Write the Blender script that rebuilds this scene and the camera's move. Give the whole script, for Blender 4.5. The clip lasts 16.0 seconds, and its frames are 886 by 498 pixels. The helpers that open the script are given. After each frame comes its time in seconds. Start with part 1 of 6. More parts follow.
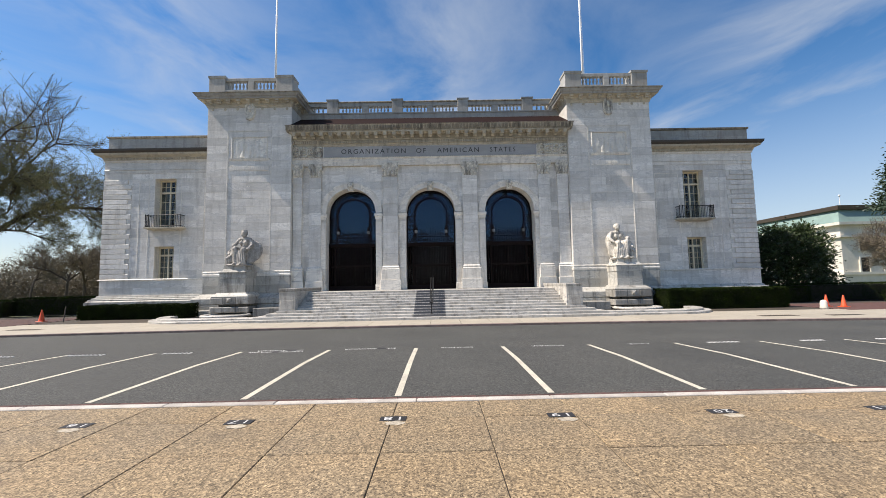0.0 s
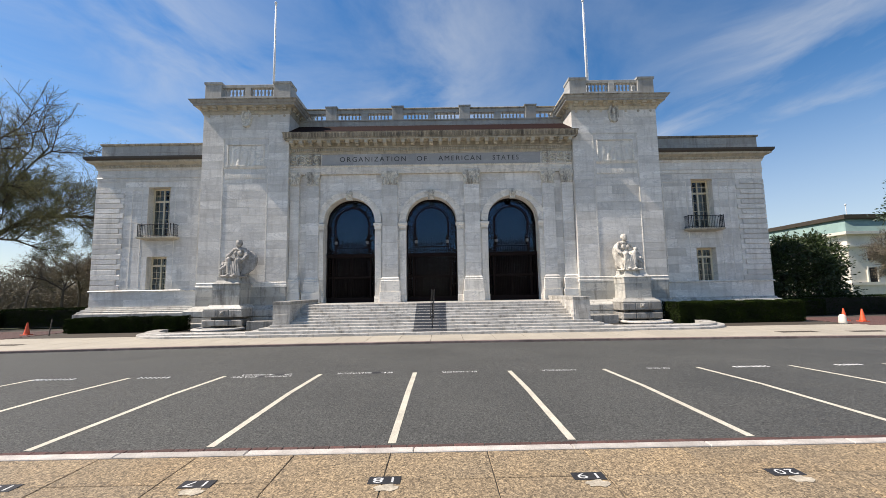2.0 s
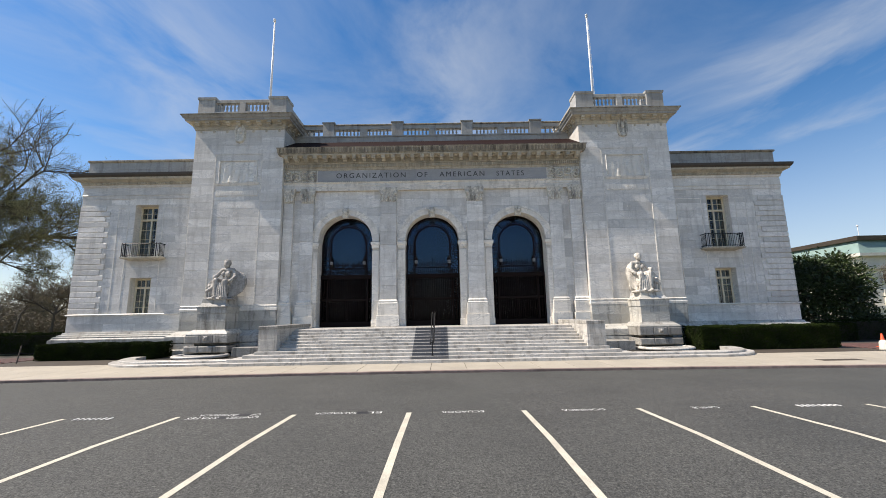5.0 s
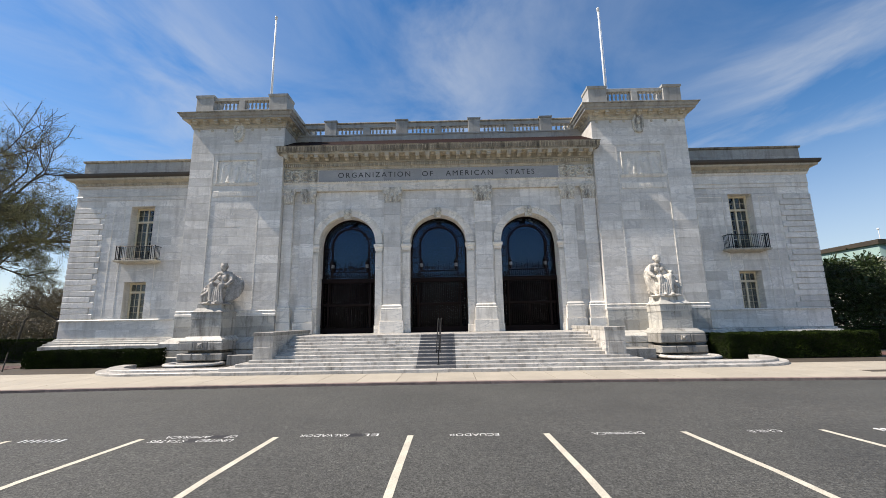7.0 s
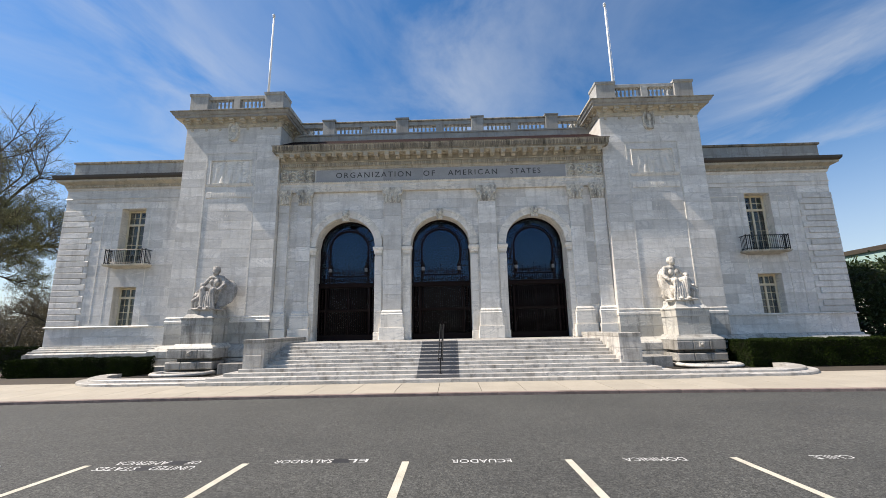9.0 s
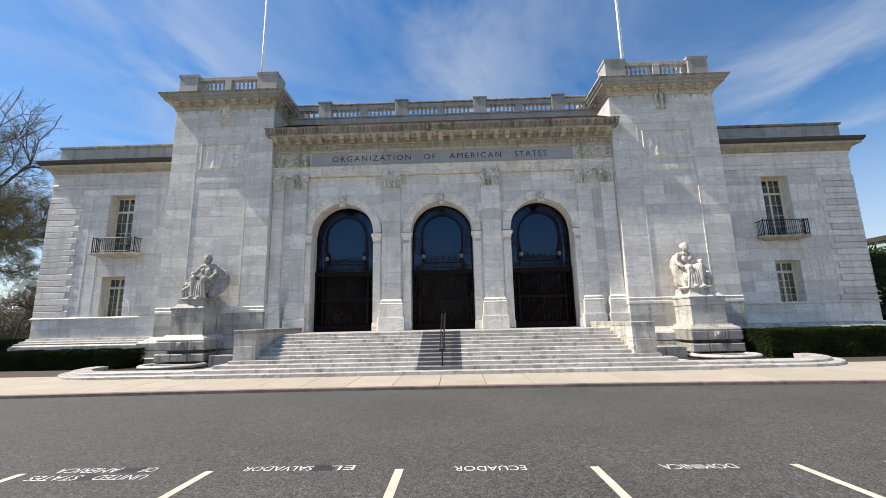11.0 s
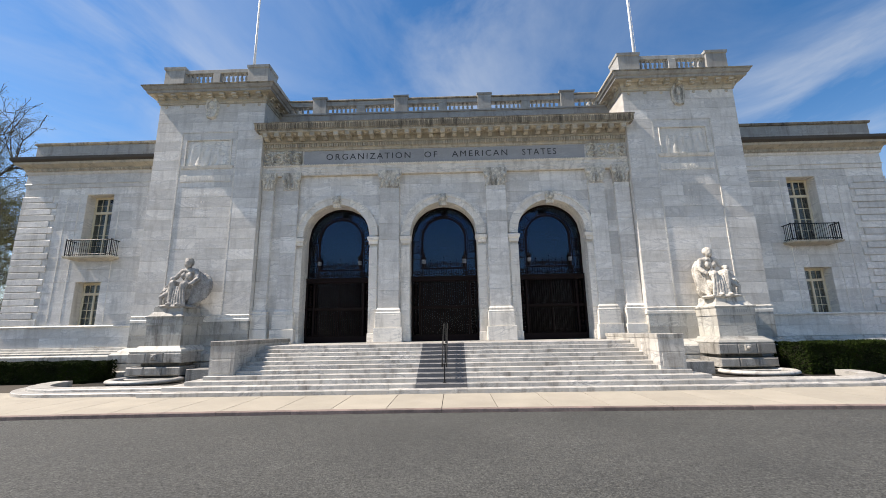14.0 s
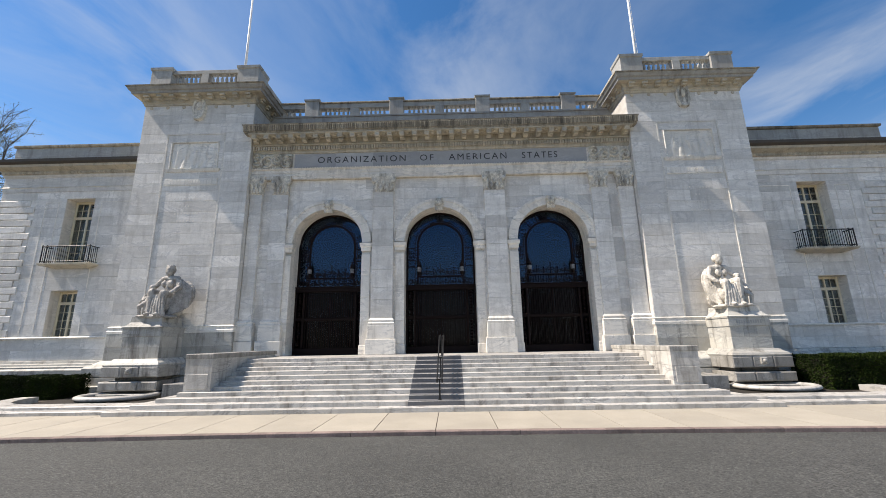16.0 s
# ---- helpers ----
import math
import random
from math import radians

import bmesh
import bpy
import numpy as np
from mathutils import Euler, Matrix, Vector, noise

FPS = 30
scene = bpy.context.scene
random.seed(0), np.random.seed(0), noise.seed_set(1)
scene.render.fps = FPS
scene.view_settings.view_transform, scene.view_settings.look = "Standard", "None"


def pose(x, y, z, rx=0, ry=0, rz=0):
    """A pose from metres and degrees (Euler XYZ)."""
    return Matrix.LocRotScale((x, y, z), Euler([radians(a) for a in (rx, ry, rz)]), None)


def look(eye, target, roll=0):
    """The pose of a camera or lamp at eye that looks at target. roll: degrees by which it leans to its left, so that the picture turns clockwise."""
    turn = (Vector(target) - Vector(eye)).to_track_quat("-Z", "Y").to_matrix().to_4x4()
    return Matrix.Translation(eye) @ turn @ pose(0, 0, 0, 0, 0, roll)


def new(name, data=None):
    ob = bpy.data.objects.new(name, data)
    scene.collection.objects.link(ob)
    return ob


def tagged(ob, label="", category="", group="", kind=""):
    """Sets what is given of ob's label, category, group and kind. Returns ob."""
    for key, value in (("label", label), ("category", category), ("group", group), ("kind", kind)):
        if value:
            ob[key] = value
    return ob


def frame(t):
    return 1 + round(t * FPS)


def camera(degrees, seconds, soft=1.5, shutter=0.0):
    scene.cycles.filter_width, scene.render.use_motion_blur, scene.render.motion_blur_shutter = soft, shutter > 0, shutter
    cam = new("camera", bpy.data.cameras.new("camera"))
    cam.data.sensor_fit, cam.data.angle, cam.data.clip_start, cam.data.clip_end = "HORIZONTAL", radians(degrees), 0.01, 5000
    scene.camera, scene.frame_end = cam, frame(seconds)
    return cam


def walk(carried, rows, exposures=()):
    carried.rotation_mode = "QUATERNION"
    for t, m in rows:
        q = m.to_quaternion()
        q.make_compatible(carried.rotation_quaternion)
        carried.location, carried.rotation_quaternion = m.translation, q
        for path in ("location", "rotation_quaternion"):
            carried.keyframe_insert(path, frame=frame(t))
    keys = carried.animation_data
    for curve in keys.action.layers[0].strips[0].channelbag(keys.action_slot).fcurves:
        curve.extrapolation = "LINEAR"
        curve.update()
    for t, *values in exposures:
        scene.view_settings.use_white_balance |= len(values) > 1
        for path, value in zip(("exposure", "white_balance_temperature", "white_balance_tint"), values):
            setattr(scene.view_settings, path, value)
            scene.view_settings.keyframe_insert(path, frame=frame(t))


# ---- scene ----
cam = camera(95.5, 16.0, soft=0.7)
PATH = [
    (0, (0.134, -0.111, 1.83), (0.154, 1.883, 1.993), -1.1),
    (0.5, (0.163, 0.09, 1.888), (0.184, 2.083, 2.055), -1.1),
    (1, (0.195, 0.295, 1.972), (0.216, 2.287, 2.146), -1.1),
    (1.5, (0.169, 0.54, 1.996), (0.187, 2.531, 2.18), -1.1),
    (2, (0.131, 0.79, 2.091), (0.147, 2.779, 2.294), -1.0),
    (2.5, (0.149, 1.074, 2.098), (0.167, 3.061, 2.325), -0.9),
    (3, (0.164, 1.372, 2.1), (0.185, 3.356, 2.354), -0.8),
    (3.5, (0.124, 1.716, 2.094), (0.147, 3.696, 2.373), -0.8),
    (4, (0.193, 1.938, 2.074), (0.211, 3.915, 2.371), -0.9),
    (6.5, (0.19, 3.498, 1.997), (0.176, 5.468, 2.341), -1.0),
    (7, (0.177, 3.802, 2.002), (0.153, 5.771, 2.354), -1.0),
    (7.5, (0.202, 4.089, 1.996), (0.173, 6.055, 2.359), -1.0),
    (8, (0.197, 4.385, 1.973), (0.163, 6.35, 2.349), -1.0),
    (8.5, (0.157, 4.692, 1.975), (0.12, 6.654, 2.36), -1.0),
    (9, (0.192, 4.979, 1.947), (0.154, 6.941, 2.333), -1.1),
    (11.5, (0.176, 6.403, 1.79), (0.124, 8.372, 2.137), -1.2),
    (12, (0.108, 6.716, 1.776), (0.048, 8.682, 2.135), -1.0),
    (12.5, (0.106, 6.944, 1.774), (0.046, 8.909, 2.142), -0.9),
    (13, (0.076, 7.238, 1.831), (0.023, 9.202, 2.208), -0.8),
    (13.5, (0.003, 7.541, 1.838), (-0.043, 9.503, 2.225), -0.9),
    (14, (0.01, 7.855, 1.84), (-0.034, 9.814, 2.239), -1.0),
    (14.5, (0.06, 8.136, 1.844), (0.019, 10.092, 2.257), -1.1),
    (15, (0.051, 8.401, 1.848), (0.01, 10.354, 2.275), -1.1),
    (15.5, (0.034, 8.654, 1.869), (-0.005, 10.605, 2.308), -1.0),
    (16, (0.079, 8.906, 1.868), (0.045, 10.854, 2.318), -1.0),
]
AXIS = Matrix.Translation((0.355, 0, 0))  # puts the facade's middle at x = 0
walk(cam, [(t, AXIS @ look(eye, target, roll)) for t, eye, target, roll in PATH], exposures=[(0.0, -0.03, 7000, 14), (9.0, 0.04, 7000, 14), (12.0, 0.11, 7000, 14), (14.0, 0.08, 7000, 14), (16.0, 0.03, 7000, 14)])

# ---- world, sun, exposure ----
SUN = Vector((1.0, 0.11, -1.23)).normalized()
world = bpy.data.worlds.new("sky")
scene.world = world
world.use_nodes = True
wt = world.node_tree
wt.nodes.clear()


def node(tree, kind, **sets):
    n = tree.nodes.new(kind)
    for key, value in sets.items():
        if key in n.inputs:
            n.inputs[key].default_value = value
        else:
            setattr(n, key, value)
    return n


def build_sky(t):
    link = t.links.new
    sky = node(t, "ShaderNodeTexSky", sky_type="NISHITA", sun_disc=False, sun_elevation=radians(50.7), sun_rotation=radians(-85), altitude=0, air_density=1.0, dust_density=0.15, ozone_density=3.5)
    co = node(t, "ShaderNodeTexCoord")
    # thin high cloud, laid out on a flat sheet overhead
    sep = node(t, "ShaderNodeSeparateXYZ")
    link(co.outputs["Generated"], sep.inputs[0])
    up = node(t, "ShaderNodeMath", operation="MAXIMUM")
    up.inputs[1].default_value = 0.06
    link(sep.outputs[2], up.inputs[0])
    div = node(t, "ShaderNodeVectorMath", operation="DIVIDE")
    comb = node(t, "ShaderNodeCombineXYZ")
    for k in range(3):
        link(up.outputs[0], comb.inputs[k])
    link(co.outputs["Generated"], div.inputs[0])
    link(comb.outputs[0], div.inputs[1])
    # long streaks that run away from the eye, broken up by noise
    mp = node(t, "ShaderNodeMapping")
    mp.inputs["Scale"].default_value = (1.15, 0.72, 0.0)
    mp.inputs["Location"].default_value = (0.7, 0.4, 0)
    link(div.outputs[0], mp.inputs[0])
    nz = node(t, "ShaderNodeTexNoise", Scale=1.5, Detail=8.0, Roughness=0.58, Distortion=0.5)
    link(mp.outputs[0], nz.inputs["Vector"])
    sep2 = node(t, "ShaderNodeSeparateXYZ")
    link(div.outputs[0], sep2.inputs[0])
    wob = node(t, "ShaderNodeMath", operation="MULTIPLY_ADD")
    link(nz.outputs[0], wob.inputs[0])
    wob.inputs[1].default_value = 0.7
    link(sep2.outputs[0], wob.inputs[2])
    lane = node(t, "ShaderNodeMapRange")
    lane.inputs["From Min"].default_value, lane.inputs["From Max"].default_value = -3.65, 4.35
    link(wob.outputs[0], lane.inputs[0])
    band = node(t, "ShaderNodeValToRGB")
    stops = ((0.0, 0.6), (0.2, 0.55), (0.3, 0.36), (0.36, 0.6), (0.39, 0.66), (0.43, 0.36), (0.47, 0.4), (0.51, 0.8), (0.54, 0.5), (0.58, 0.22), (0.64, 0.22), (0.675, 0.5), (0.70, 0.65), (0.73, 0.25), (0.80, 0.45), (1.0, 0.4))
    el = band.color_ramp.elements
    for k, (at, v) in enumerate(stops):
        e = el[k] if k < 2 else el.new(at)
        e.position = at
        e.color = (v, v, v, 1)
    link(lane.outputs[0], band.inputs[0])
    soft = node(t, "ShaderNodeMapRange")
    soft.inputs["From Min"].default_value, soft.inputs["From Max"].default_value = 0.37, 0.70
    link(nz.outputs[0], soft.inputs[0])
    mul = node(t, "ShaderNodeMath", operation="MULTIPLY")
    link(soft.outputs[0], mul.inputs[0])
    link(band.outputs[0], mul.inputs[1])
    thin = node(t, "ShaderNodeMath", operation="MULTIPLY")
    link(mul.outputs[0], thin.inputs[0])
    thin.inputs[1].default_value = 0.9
    # paler air towards the horizon
    low = node(t, "ShaderNodeMapRange", interpolation_type="SMOOTHSTEP")
    for key, value in (("From Min", 0.0), ("From Max", 0.42), ("To Min", 0.62), ("To Max", 0.0)):
        low.inputs[key].default_value = value
    link(sep.outputs[2], low.inputs[0])
    ramp = node(t, "ShaderNodeMath", operation="MAXIMUM")
    link(thin.outputs[0], ramp.inputs[0])
    link(low.outputs[0], ramp.inputs[1])
    sat = node(t, "ShaderNodeHueSaturation", Saturation=1.27, Value=1.74)
    link(sky.outputs[0], sat.inputs["Color"])
    mix = node(t, "ShaderNodeMix", data_type="RGBA")
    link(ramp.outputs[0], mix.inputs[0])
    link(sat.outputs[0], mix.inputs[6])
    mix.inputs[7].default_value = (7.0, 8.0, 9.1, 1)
    bg = node(t, "ShaderNodeBackground", Strength=0.088)
    link(mix.outputs[2], bg.inputs[0])
    out = node(t, "ShaderNodeOutputWorld")
    link(bg.outputs[0], out.inputs[0])


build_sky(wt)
lamp = bpy.data.lights.new("sun", "SUN")
lamp.energy, lamp.angle, lamp.color = 7.0, radians(0.53), (1.0, 0.955, 0.88)
sun_ob = new("sun", lamp)
sun_ob.matrix_world = look((0, 0, 60), Vector((0, 0, 60)) + SUN)


# ---- materials ----
def material(name, base, rough=0.7, metal=0.0, var=0.12, scale=1.5, grain=0.08, grain_scale=30.0, bump=0.15, piece=0.0, tint=(1, 1, 1), stain=0.0, stain_col=(0.05, 0.05, 0.045), streak=(1, 1, 1), veins=0.0, vein_scale=0.8, spec=0.5, speckle=0.0, speckle_scale=60.0):
    """A surface with slow variation, fine grain, optional veins and stains, and a tone of its own for each piece."""
    m = bpy.data.materials.new(name)
    m.use_nodes = True
    t = m.node_tree
    link = t.links.new
    b = t.nodes["Principled BSDF"]
    b.inputs["Roughness"].default_value = rough
    b.inputs["Metallic"].default_value = metal
    b.inputs["Specular IOR Level"].default_value = spec
    geo = node(t, "ShaderNodeNewGeometry")
    info = node(t, "ShaderNodeObjectInfo")
    # each piece takes its pattern from another spot
    off = node(t, "ShaderNodeVectorMath", operation="SCALE")
    off.inputs[0].default_value = (37.0, 19.0, 53.0)
    link(info.outputs["Random"], off.inputs["Scale"])
    add = node(t, "ShaderNodeVectorMath", operation="ADD")
    link(geo.outputs["Position"], add.inputs[0])
    if piece > 0:
        link(off.outputs[0], add.inputs[1])
    strk = node(t, "ShaderNodeVectorMath", operation="MULTIPLY")
    link(add.outputs[0], strk.inputs[0])
    strk.inputs[1].default_value = streak
    n1 = node(t, "ShaderNodeTexNoise", Scale=scale, Detail=5.0, Roughness=0.6)
    link(strk.outputs[0], n1.inputs["Vector"])
    n2 = node(t, "ShaderNodeTexNoise", Scale=grain_scale, Detail=3.0, Roughness=0.7)
    link(add.outputs[0], n2.inputs["Vector"])

    def rng(src, lo, hi, fmin=0.3, fmax=0.7):
        r = node(t, "ShaderNodeMapRange")
        r.inputs["From Min"].default_value, r.inputs["From Max"].default_value = fmin, fmax
        r.inputs["To Min"].default_value, r.inputs["To Max"].default_value = lo, hi
        link(src, r.inputs[0])
        return r.outputs[0]

    def times(a, c):
        q = node(t, "ShaderNodeMath", operation="MULTIPLY")
        link(a, q.inputs[0])
        link(c, q.inputs[1])
        return q.outputs[0]

    f = times(rng(n1.outputs[0], 1 - var, 1 + var), rng(n2.outputs[0], 1 - grain, 1 + grain))
    if speckle > 0:
        vo = node(t, "ShaderNodeTexVoronoi", Scale=speckle_scale)
        link(geo.outputs["Position"], vo.inputs["Vector"])
        f = times(f, rng(vo.outputs["Color"], 1 - speckle, 1 + speckle, 0.1, 0.9))
        n3 = node(t, "ShaderNodeTexNoise", Scale=speckle_scale * 0.3, Detail=2.0)
        link(geo.outputs["Position"], n3.inputs["Vector"])
        f = times(f, rng(n3.outputs[0], 1 - speckle * 0.5, 1 + speckle * 0.5))
    if piece > 0:
        f = times(f, rng(info.outputs["Random"], 1 - piece, 1 + piece * 0.5, 0, 1))
    col = node(t, "ShaderNodeMix", data_type="RGBA")
    link(rng(n1.outputs[0], 0, 1), col.inputs[0])
    col.inputs[6].default_value = (*base, 1)
    col.inputs[7].default_value = (*[c * k for c, k in zip(base, tint)], 1)
    sc = node(t, "ShaderNodeVectorMath", operation="SCALE")
    link(col.outputs[2], sc.inputs[0])
    link(f, sc.inputs["Scale"])
    last = sc.outputs[0]
    if veins > 0:
        w = node(t, "ShaderNodeTexNoise", Scale=vein_scale, Detail=6.0, Roughness=0.55, Distortion=2.2)
        vm = node(t, "ShaderNodeVectorMath", operation="MULTIPLY")
        link(add.outputs[0], vm.inputs[0])
        vm.inputs[1].default_value = (0.7, 0.7, 1.9)
        link(vm.outputs[0], w.inputs["Vector"])
        ridge = node(t, "ShaderNodeMath", operation="SUBTRACT")
        link(w.outputs[0], ridge.inputs[0])
        ridge.inputs[1].default_value = 0.5
        ab = node(t, "ShaderNodeMath", operation="ABSOLUTE")
        link(ridge.outputs[0], ab.inputs[0])
        vx = node(t, "ShaderNodeMix", data_type="RGBA")
        link(times(rng(ab.outputs[0], veins, 0.0, 0.0, 0.06), rng(n1.outputs[0], 0.0, 1.0, 0.4, 0.62)), vx.inputs[0])
        link(last, vx.inputs[6])
        vx.inputs[7].default_value = (base[0] * 0.36, base[1] * 0.38, base[2] * 0.42, 1)
        last = vx.outputs[2]
    if stain > 0:
        s = node(t, "ShaderNodeTexNoise", Scale=1.1, Detail=7.0, Roughness=0.65)
        sm = node(t, "ShaderNodeVectorMath", operation="MULTIPLY")
        link(geo.outputs["Position"], sm.inputs[0])
        sm.inputs[1].default_value = (2.6, 2.6, 0.45)
        link(sm.outputs[0], s.inputs["Vector"])
        sx = node(t, "ShaderNodeMix", data_type="RGBA")
        link(rng(s.outputs[0], 0.0, stain, 0.5, 0.72), sx.inputs[0])
        link(last, sx.inputs[6])
        sx.inputs[7].default_value = (*stain_col, 1)
        last = sx.outputs[2]
    link(last, b.inputs["Base Color"])
    link(rng(n1.outputs[0], max(rough - 0.08, 0.02), min(rough + 0.08, 1.0)), b.inputs["Roughness"])
    if bump > 0:
        bp = node(t, "ShaderNodeBump", Strength=bump, Distance=0.02)
        link(n2.outputs[0], bp.inputs["Height"])
        link(bp.outputs[0], b.inputs["Normal"])
    return m


MARBLE = material("marble_ashlar", (0.785, 0.747, 0.678), 0.5, var=0.17, scale=1.5, streak=(0.45, 0.45, 1.8), grain=0.07, grain_scale=11, bump=0.06, piece=0.2, tint=(0.95, 0.965, 1.0), veins=0.4, vein_scale=0.7, stain=0.5, stain_col=(0.36, 0.33, 0.29))
TRIM = material("marble_trim", (0.85, 0.80, 0.715), 0.5, var=0.12, scale=1.4, grain=0.06, bump=0.08, tint=(0.96, 0.97, 0.98), veins=0.5, stain=0.5, stain_col=(0.28, 0.25, 0.2), piece=0.1)
STEPM = material("marble_steps", (0.54, 0.513, 0.465), 0.5, var=0.16, scale=0.9, grain=0.1, bump=0.08, piece=0.16, tint=(0.96, 0.97, 0.99), veins=0.75, vein_scale=0.9, stain=0.75, stain_col=(0.13, 0.112, 0.09))
BASEM = material("weathered_marble_base", (0.56, 0.53, 0.465), 0.6, var=0.22, scale=1.0, grain=0.1, bump=0.15, piece=0.3, tint=(0.86, 0.9, 0.95), veins=0.6, stain=0.9, stain_col=(0.085, 0.075, 0.06))
LIME = material("warm_limestone", (0.52, 0.48, 0.395), 0.7, var=0.18, scale=2.0, grain=0.1, bump=0.15, tint=(1.03, 1.0, 0.95), stain=0.65, stain_col=(0.18, 0.155, 0.115), piece=0.16)
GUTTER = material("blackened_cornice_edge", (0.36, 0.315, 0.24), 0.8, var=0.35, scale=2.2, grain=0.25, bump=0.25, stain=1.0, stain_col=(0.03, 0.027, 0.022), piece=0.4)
EAVE = material("dark_metal_gutter", (0.075, 0.062, 0.05), 0.6, var=0.25, scale=2.0, grain=0.15, bump=0.1, metal=0.2)
PARAPET = material("weathered_grey_marble", (0.42, 0.405, 0.37), 0.65, var=0.2, scale=1.1, grain=0.08, bump=0.12, piece=0.18, tint=(0.9, 0.94, 0.99), veins=0.4, stain=0.65, stain_col=(0.15, 0.14, 0.125))
TABLET = material("grey_marble_tablet", (0.41, 0.40, 0.39), 0.45, var=0.12, scale=1.3, grain=0.06, bump=0.04, piece=0.2, veins=0.25)
LETTER = material("incised_dark_letters", (0.035, 0.034, 0.034), 0.6, var=0.1, bump=0.0)
REDROOF = material("red_brown_metal_roof", (0.02, 0.0095, 0.0085), 0.8, spec=0.1, var=0.25, scale=3, bump=0.05)
BRONZE = material("dark_bronze", (0.019, 0.0125, 0.0115), 0.6, metal=0.9, var=0.25, scale=4, grain=0.15, bump=0.1)
IRON = material("black_wrought_iron", (0.018, 0.018, 0.019), 0.45, metal=0.5, var=0.15, bump=0.05)
CREAM = material("cream_painted_frame", (0.68, 0.60, 0.43), 0.5, var=0.08, scale=2, grain=0.04, bump=0.05)
# near-black base puts the darkness of unlit rooms into the colour
DARKIN = material("near_black_unlit_interior", (0.012, 0.011, 0.011), 0.85, var=0.3, bump=0.0)
CURTAIN = material("pale_curtain", (0.40, 0.42, 0.34), 0.9, var=0.2, scale=3, streak=(8, 1, 0.3), bump=0.1)
ASPHALT = material("asphalt", (0.067, 0.0672, 0.061), 0.85, var=0.16, scale=0.35, grain=0.42, grain_scale=38, bump=0.7, stain=0.3, stain_col=(0.03, 0.03, 0.03), speckle=0.6, speckle_scale=60)
AGG = material("exposed_aggregate", (0.262, 0.201, 0.126), 0.8, var=0.13, scale=0.6, grain=0.36, grain_scale=40, bump=0.6, piece=0.1, tint=(1.05, 0.98, 0.88), stain=0.35, stain_col=(0.14, 0.10, 0.065), speckle=0.62, speckle_scale=58)
JOINT = material("dark_joint", (0.06, 0.048, 0.035), 0.9, var=0.2, bump=0.2)
WALKM = material("cream_concrete", (0.39, 0.35, 0.282), 0.8, var=0.1, scale=0.8, grain=0.12, grain_scale=60, bump=0.2, piece=0.03, stain=0.25, stain_col=(0.32, 0.28, 0.21))
KERBM = material("granite_kerb", (0.50, 0.46, 0.41), 0.75, var=0.2, scale=2, grain=0.2, grain_scale=50, bump=0.25, piece=0.14, stain=0.4, stain_col=(0.2, 0.15, 0.12))
KERBRED = material("weathered_kerb_stone", (0.25, 0.185, 0.16), 0.8, var=0.3, scale=2, grain=0.2, bump=0.25, piece=0.25, stain=0.5, stain_col=(0.07, 0.05, 0.045))
BRICK = material("red_brick_paver", (0.105, 0.052, 0.043), 0.85, var=0.25, scale=3, grain=0.2, bump=0.3, piece=0.35)
PAINT = material("worn_cream_road_paint", (0.56, 0.52, 0.42), 0.7, var=0.12, scale=2.5, grain=0.25, grain_scale=60, bump=0.2, stain=0.25, stain_col=(0.2, 0.18, 0.15))
WHITE = material("white_road_paint", (0.62, 0.62, 0.60), 0.7, var=0.12, scale=3, grain=0.3, grain_scale=70, bump=0.2, stain=0.3, stain_col=(0.15, 0.15, 0.15))
BLACKP = material("black_painted_plate", (0.022, 0.022, 0.024), 0.7, var=0.2, grain=0.3, bump=0.2)
PATCH = material("pale_bleached_patch", (0.4, 0.35, 0.27), 0.8, var=0.3, scale=8, grain=0.3, bump=0.2)
MATGREY = material("grey_nonslip_strip", (0.125, 0.125, 0.13), 0.8, var=0.15, scale=2, grain=0.15, bump=0.2)
GRIMY = material("grimy_marble_course", (0.38, 0.357, 0.315), 0.65, var=0.4, scale=1.3, streak=(1.6, 1.6, 0.6), grain=0.18, bump=0.2, piece=0.3, tint=(0.85, 0.88, 0.92), veins=0.6, stain=1.0, stain_col=(0.035, 0.03, 0.025))
# stained marble; its dark base paints in the shade of recessed pedestal courses
RECESS_DARK = material("dark_stained_recess_marble", (0.17, 0.155, 0.135), 0.75, var=0.4, scale=1.6, grain=0.2, bump=0.2, piece=0.3, stain=0.9, stain_col=(0.02, 0.018, 0.015))
LANTERN = material("smoky_lantern_glass", (0.17, 0.175, 0.18), 0.25, var=0.3, scale=9, bump=0.0)
STATUE = material("carved_white_marble", (0.55, 0.515, 0.455), 0.6, var=0.3, scale=4, grain=0.15, bump=0.2, stain=1.0, stain_col=(0.07, 0.062, 0.05))
STATUE_GREY = material("dirty_grey_carved_marble", (0.36, 0.34, 0.31), 0.65, var=0.35, scale=4, grain=0.2, bump=0.2, stain=1.0, stain_col=(0.045, 0.04, 0.034))
CARVED = material("sooty_carved_marble", (0.63, 0.595, 0.52), 0.65, var=0.3, scale=7, grain=0.2, grain_scale=20, bump=0.35, stain=1.0, stain_col=(0.09, 0.08, 0.062))
POLE = material("white_painted_pole", (0.75, 0.75, 0.74), 0.4, var=0.06, bump=0.0)
BARK = material("grey_brown_bark", (0.085, 0.068, 0.055), 0.9, var=0.25, scale=2, grain=0.3, bump=0.5)
LEAF_DARK = material("glossy_dark_leaves", (0.02, 0.04, 0.010), 0.45, var=0.45, scale=1.2, grain=0.25, bump=0.0, tint=(1.6, 1.3, 0.9))
